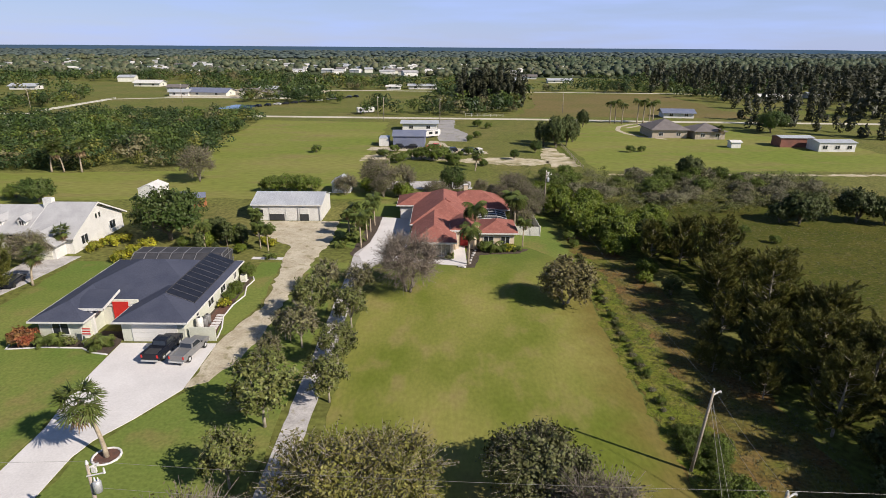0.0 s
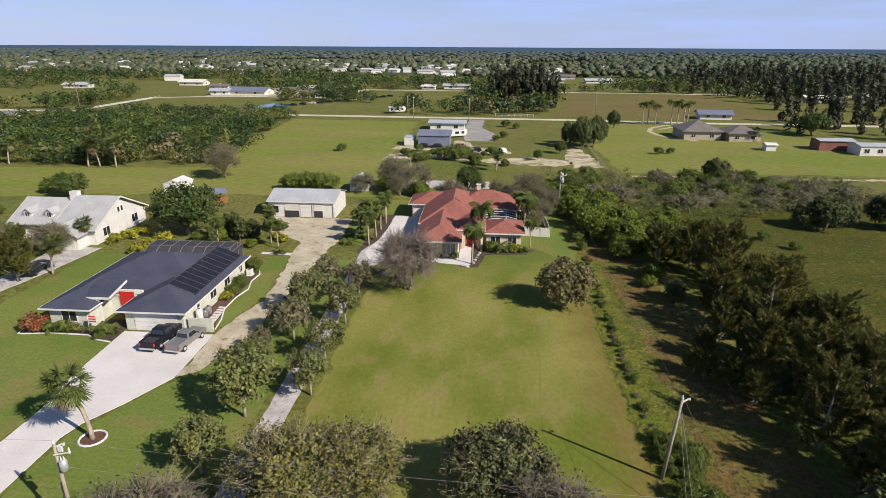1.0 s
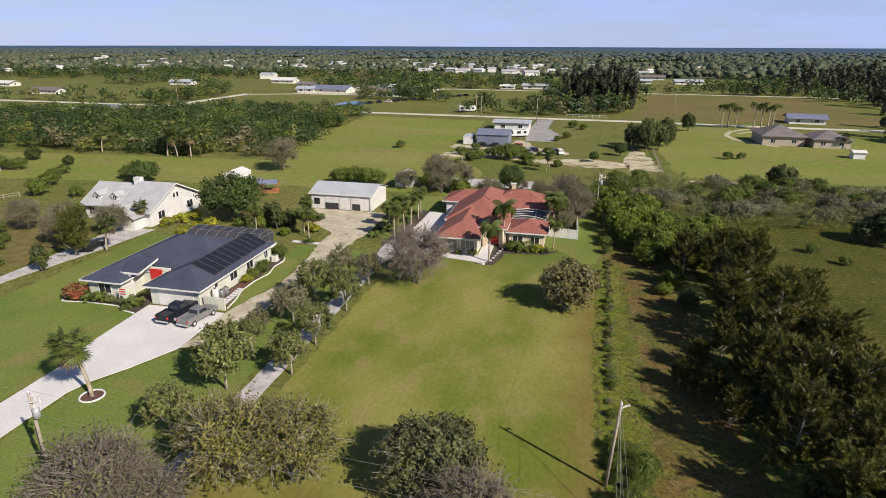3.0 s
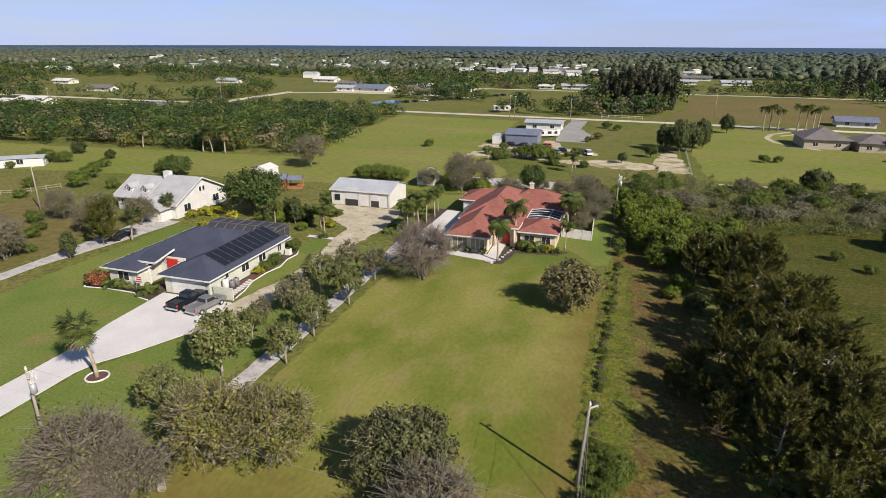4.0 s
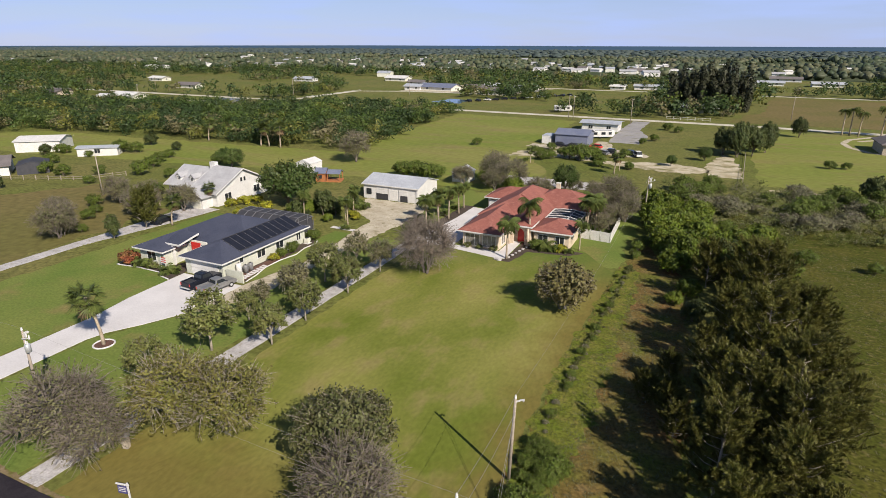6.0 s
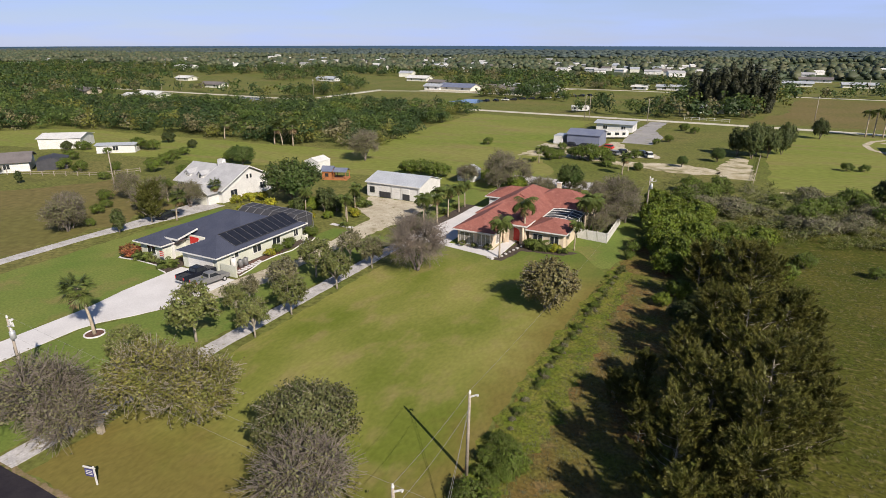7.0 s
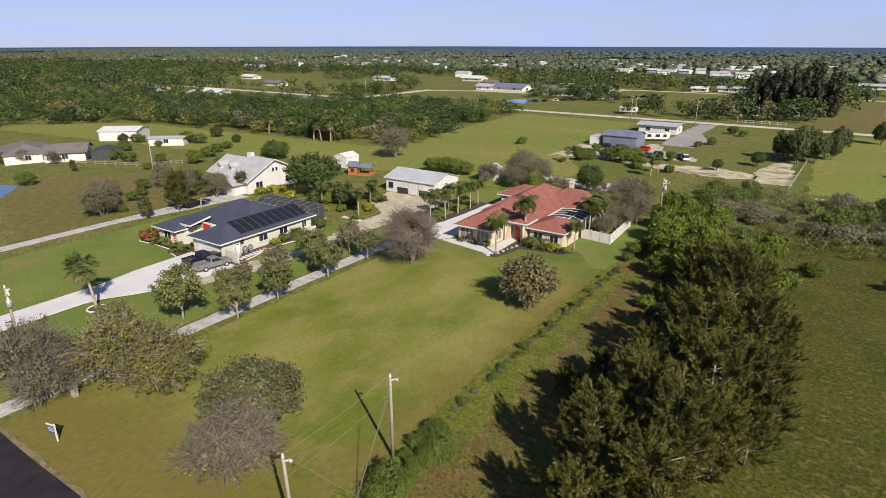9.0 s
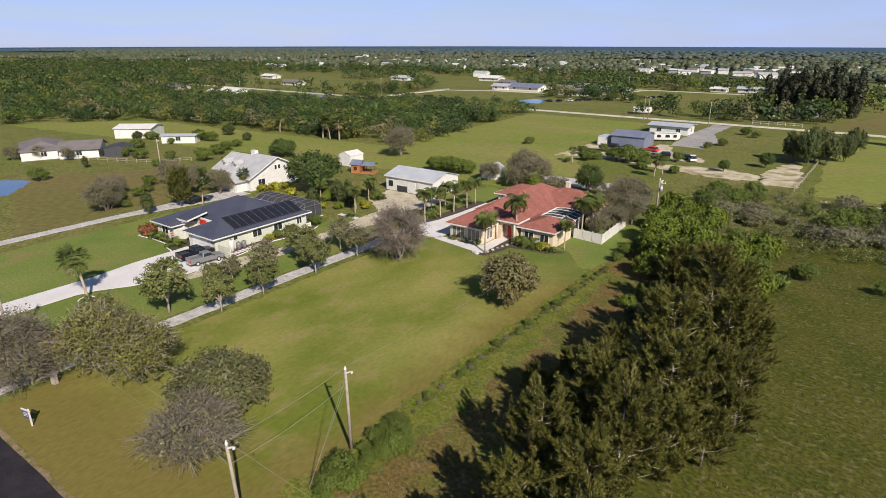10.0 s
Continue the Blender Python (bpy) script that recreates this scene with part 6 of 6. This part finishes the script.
# ---- woods and distant trees ----
def woods(name, label, spots, leaf, quads, size, seed, kind="stuff", loose=0.2, lift=0.25, column=False):
    """Many far trees in one mesh: each a crown of leaf bunches on the shells of its lobes, uneven in height and outline."""
    rng = np.random.default_rng(seed)
    spots = np.asarray(spots, float)
    n = len(spots)
    lobes = rng.normal(size=(n, 6, 3)) * [0.24, 0.24, 0.15] + [0, 0, 0.52]
    wide = np.array([0.27, 0.27, 0.24])
    if column:
        lobes[..., 2] = np.linspace(0.12, 0.84, 6) + rng.normal(size=(n, 6)) * 0.04
        lobes[..., :2] *= 0.8 * (1.05 - lobes[..., 2:]) + 0.15
        wide = np.array([0.26, 0.26, 0.17])
    pick = rng.integers(0, 6, (n, quads))
    shell = unit(rng.normal(size=(n, quads, 3)) + [0, 0, 0.35])
    q = np.take_along_axis(lobes, pick[..., None], 1) + shell * wide * rng.uniform(0.75, 1.08, (n, quads, 1))
    q[..., 2] = np.clip(q[..., 2], 0.02, 1.02)
    c = spots[:, None, :2] + q[..., :2] * spots[:, None, 2:3] * 2
    c = np.concatenate([c, q[..., 2:] * spots[:, None, 3:4]], 2)
    scale = np.repeat(spots[:, 2] * size, quads)
    v, f = leaf_quads(rng, c.reshape(-1, 3), scale, 2.6 if column else 1.3, (shell + [0, 0, lift]).reshape(-1, 3), loose)
    ob = new(name, raw_mesh(name, v, f, leaf))
    return tagged(ob, label, "woods", kind=kind)


def inside(p, poly):
    x, y, hit = p[0], p[1], False
    for (ax, ay), (bx, by) in zip(poly, poly[1:] + poly[:1]):
        if (ay > y) != (by > y) and x < (bx - ax) * (y - ay) / (by - ay) + ax:
            hit = not hit
    return hit


def scatter(poly, count, spread, height, seed, keep=None):
    rng, out = random.Random(seed), []
    xs, ys = [p[0] for p in poly], [p[1] for p in poly]
    while len(out) < count:
        p = rng.uniform(min(xs), max(xs)), rng.uniform(min(ys), max(ys))
        if inside(p, poly) and (keep is None or keep(*p)):
            k = rng.uniform(0.65, 1.3)
            out.append((*p, spread * k, height * k * rng.uniform(0.85, 1.15)))
    return out


def mixed_woods(name, label, spots, leaves, quads, size, seed):
    """The same, with crowns of several colours, one mesh to a colour."""
    rng = random.Random(seed)
    lots = {leaf: [] for leaf, _ in leaves}
    total = sum(w for _, w in leaves)
    for p in spots:
        # neighbours tend to be of one kind
        u = (0.5 + 0.75 * noise.noise(Vector((p[0] * 0.035, p[1] * 0.035, seed))) + rng.uniform(-0.3, 0.3)) % 1.0 * total
        for leaf, w in leaves:
            u -= w
            if u <= 0:
                break
        lots[leaf].append(p)
    for i, (leaf, lot) in enumerate(lots.items()):
        if lot:
            woods(name, label, lot, leaf, quads, size, seed + i)


THREE = (("wood_leaf", 5), ("wood_leaf_dark", 5), ("wood_leaf_brown", 1.0), ("wood_leaf_olive", 1.5), ("bush_leaf", 0.6))
WEST = [(-236, 100), (-206, 142), (-140, 152), (-100, 151), (-70, 157), (-75, 204), (-80, 265), (-150, 262), (-200, 230), (-330, 208), (-330, 120)]
mixed_woods("woods", "dense low woodland of mixed greens", scatter(WEST, 1200, 3.4, 6.0, 51), THREE, 250, 0.15, 61)
woods("casuarina_stand", "stand of tall dark casuarinas", scatter([(6, 326), (44, 326), (44, 350), (6, 350)], 64, 2.7, 16.5, 52), "pine_leaf", 620, 0.20, 62, column=True)
EAST = [(124, 258), (136, 226), (152, 208), (240, 178), (420, 200), (520, 620), (200, 640), (150, 430), (185, 400), (150, 300)]
woods("dark_woods", "tall dark pine woods", scatter(EAST, 560, 3.4, 14, 53), "pine_leaf", 330, 0.22, 63, column=True)
FIELDS = [[(30, 280), (155, 280), (155, 430), (60, 430)], [(-150, 280), (0, 280), (-10, 340), (-130, 345)], [(-205, 285), (-130, 280), (-120, 420), (-220, 380)],
          [(-60, 345), (-5, 345), (-5, 460), (-80, 440)], [(-420, 300), (-230, 290), (-240, 400), (-430, 420)], [(60, 440), (200, 560), (60, 620)], [(-330, 420), (-200, 420), (-160, 520), (-340, 520)]]


def wooded(x, y):
    if any(inside((x, y), f) for f in FIELDS):
        return False
    return noise.noise(Vector((x * 0.009, y * 0.006, 3.0))) > -0.2


mixed_woods("woods", "patchy woodland beyond the shell road", scatter([(-900, 120), (-330, 130), (-330, 284), (150, 284), (380, 600), (-1200, 600)], 3300, 4.4, 7.6, 54, wooded), THREE, 80, 0.24, 64)
woods("thicket", "tangled grey-brown scrub and shrubs", scatter([(23, 113), (40, 112), (95, 120), (95, 148), (23, 150)], 520, 1.25, 1.9, 58), "scrub_leaf", 80, 0.14, 68)
woods("thicket", "low green scrub among the dry shrubs", scatter([(23, 110), (50, 108), (95, 122), (95, 150), (20, 151)], 260, 1.35, 2.1, 59), "oak_leaf", 90, 0.15, 69)
HEDGES = [[(-40, 284), (3, 282), (3, 318), (-40, 322)], [(8, 298), (34, 284), (48, 320), (5, 322)], [(-75, 440), (60, 445), (60, 462), (-75, 458)], [(-120, 345), (-60, 335), (-60, 350), (-120, 360)],
          [(60, 428), (160, 430), (160, 446), (60, 440)], [(-230, 280), (-205, 292), (-215, 380), (-240, 380)]]
for i, h in enumerate(HEDGES):
    mixed_woods("hedge_trees", "band of mixed trees beyond the shell road", scatter(h, 28, 3.2, 7.0, 70 + i), THREE, 170, 0.2, 80 + i * 5)
def far_crowns(name, label, spots, leaf, seed, level=2, sprays=9):
    """Woods far off: every crown a lumpy, uneven clump with loose sprays of leaves about it."""
    rng = np.random.default_rng(seed)
    bm = bmesh.new()
    bmesh.ops.create_icosphere(bm, subdivisions=level, radius=1.0)
    ball = np.array([v.co[:] for v in bm.verts])
    tri = np.array([[v.index for v in f.verts] for f in bm.faces])
    bm.free()
    spots = np.asarray(spots, float)
    n, k = len(spots), len(ball)
    r = 1 + rng.normal(size=(n, k, 1)) * 0.20
    for _ in range(3):
        d = unit(rng.normal(size=(n, 1, 3)) + [0, 0, 0.4])
        r += 0.34 * np.clip((ball[None] * d).sum(2, keepdims=True) - 0.35, 0, 1)
    v = ball[None] * r * np.stack([spots[:, 2], spots[:, 2], spots[:, 3] * 0.46], 1)[:, None] * 0.9
    v[..., 2] = np.maximum(v[..., 2] + spots[:, None, 3] * 0.46, 0)
    v[..., :2] += spots[:, None, :2]
    f = (tri[None] + (np.arange(n) * k)[:, None, None]).reshape(-1, 3)
    tagged(new(name, raw_mesh(name, v.reshape(-1, 3), f, leaf)), label, "woods", kind="stuff")
    if sprays:
        woods(name, label, spots, leaf, sprays, 0.4, seed + 1, loose=0.3, lift=0.5)


def open_wood(x, y):
    return noise.noise(Vector((x * 0.005, y * 0.003, 7.0))) > -0.22


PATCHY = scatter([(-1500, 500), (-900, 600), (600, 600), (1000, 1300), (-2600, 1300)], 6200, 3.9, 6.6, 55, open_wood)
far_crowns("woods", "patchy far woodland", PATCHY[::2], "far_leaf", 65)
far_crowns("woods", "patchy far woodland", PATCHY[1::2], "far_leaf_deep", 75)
far_crowns("woods", "far woodland with blue-grey haze painted in", scatter([(-3400, 900), (-1700, 1300), (1000, 1300), (1900, 2400), (-4000, 2400)], 9000, 9.5, 6, 56), "painted_haze_leaf", 66, 1, 0)
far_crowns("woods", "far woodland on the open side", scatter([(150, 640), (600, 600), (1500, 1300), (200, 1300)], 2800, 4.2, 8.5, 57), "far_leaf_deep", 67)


def tufts(name, label, poly, count, leaf, height, seed):
    """Loose grass blades over a stretch of ground."""
    rng = np.random.default_rng(seed)
    base = np.array([p[:2] for p in scatter(poly, count, 1, 1, seed)])
    n = 5
    c = np.repeat(base, n, 0) + rng.normal(size=(count * n, 2)) * 0.12
    h = height * rng.uniform(0.4, 1.3, count * n)
    lean = rng.normal(size=(count * n, 2)) * 0.5 * h[:, None]
    a = rng.uniform(0, 6.283, count * n)
    w = np.stack([np.cos(a), np.sin(a)], 1) * 0.035
    z0 = np.zeros(len(c))
    v = np.stack([np.column_stack([c - w, z0]), np.column_stack([c + w, z0]), np.column_stack([c + lean + w * 0.3, h]), np.column_stack([c + lean - w * 0.3, h])], 1).reshape(-1, 3)
    ob = new(name, raw_mesh(name, v, np.arange(len(v)).reshape(-1, 4), leaf))
    return tagged(ob, label, "grass", kind="stuff")


tufts("grass", "rank green grass along the fence line", [(19.4, 30), (22.6, 30), (24.8, 44), (24.4, 60), (23.8, 86), (20.2, 84), (19.4, 60)], 2600, "oak_leaf", 0.13, 91)
tufts("grass", "dry straw grass on the weedy strip", [(22, 24), (34, 24), (33, 60), (30, 86), (23.5, 84)], 3500, "scrub_leaf", 0.16, 92)
tufts("grass", "coarse cut stalks on the hay field", [(38, 22), (80, 22), (90, 100), (40, 110)], 7000, "scrub_leaf", 0.13, 93)
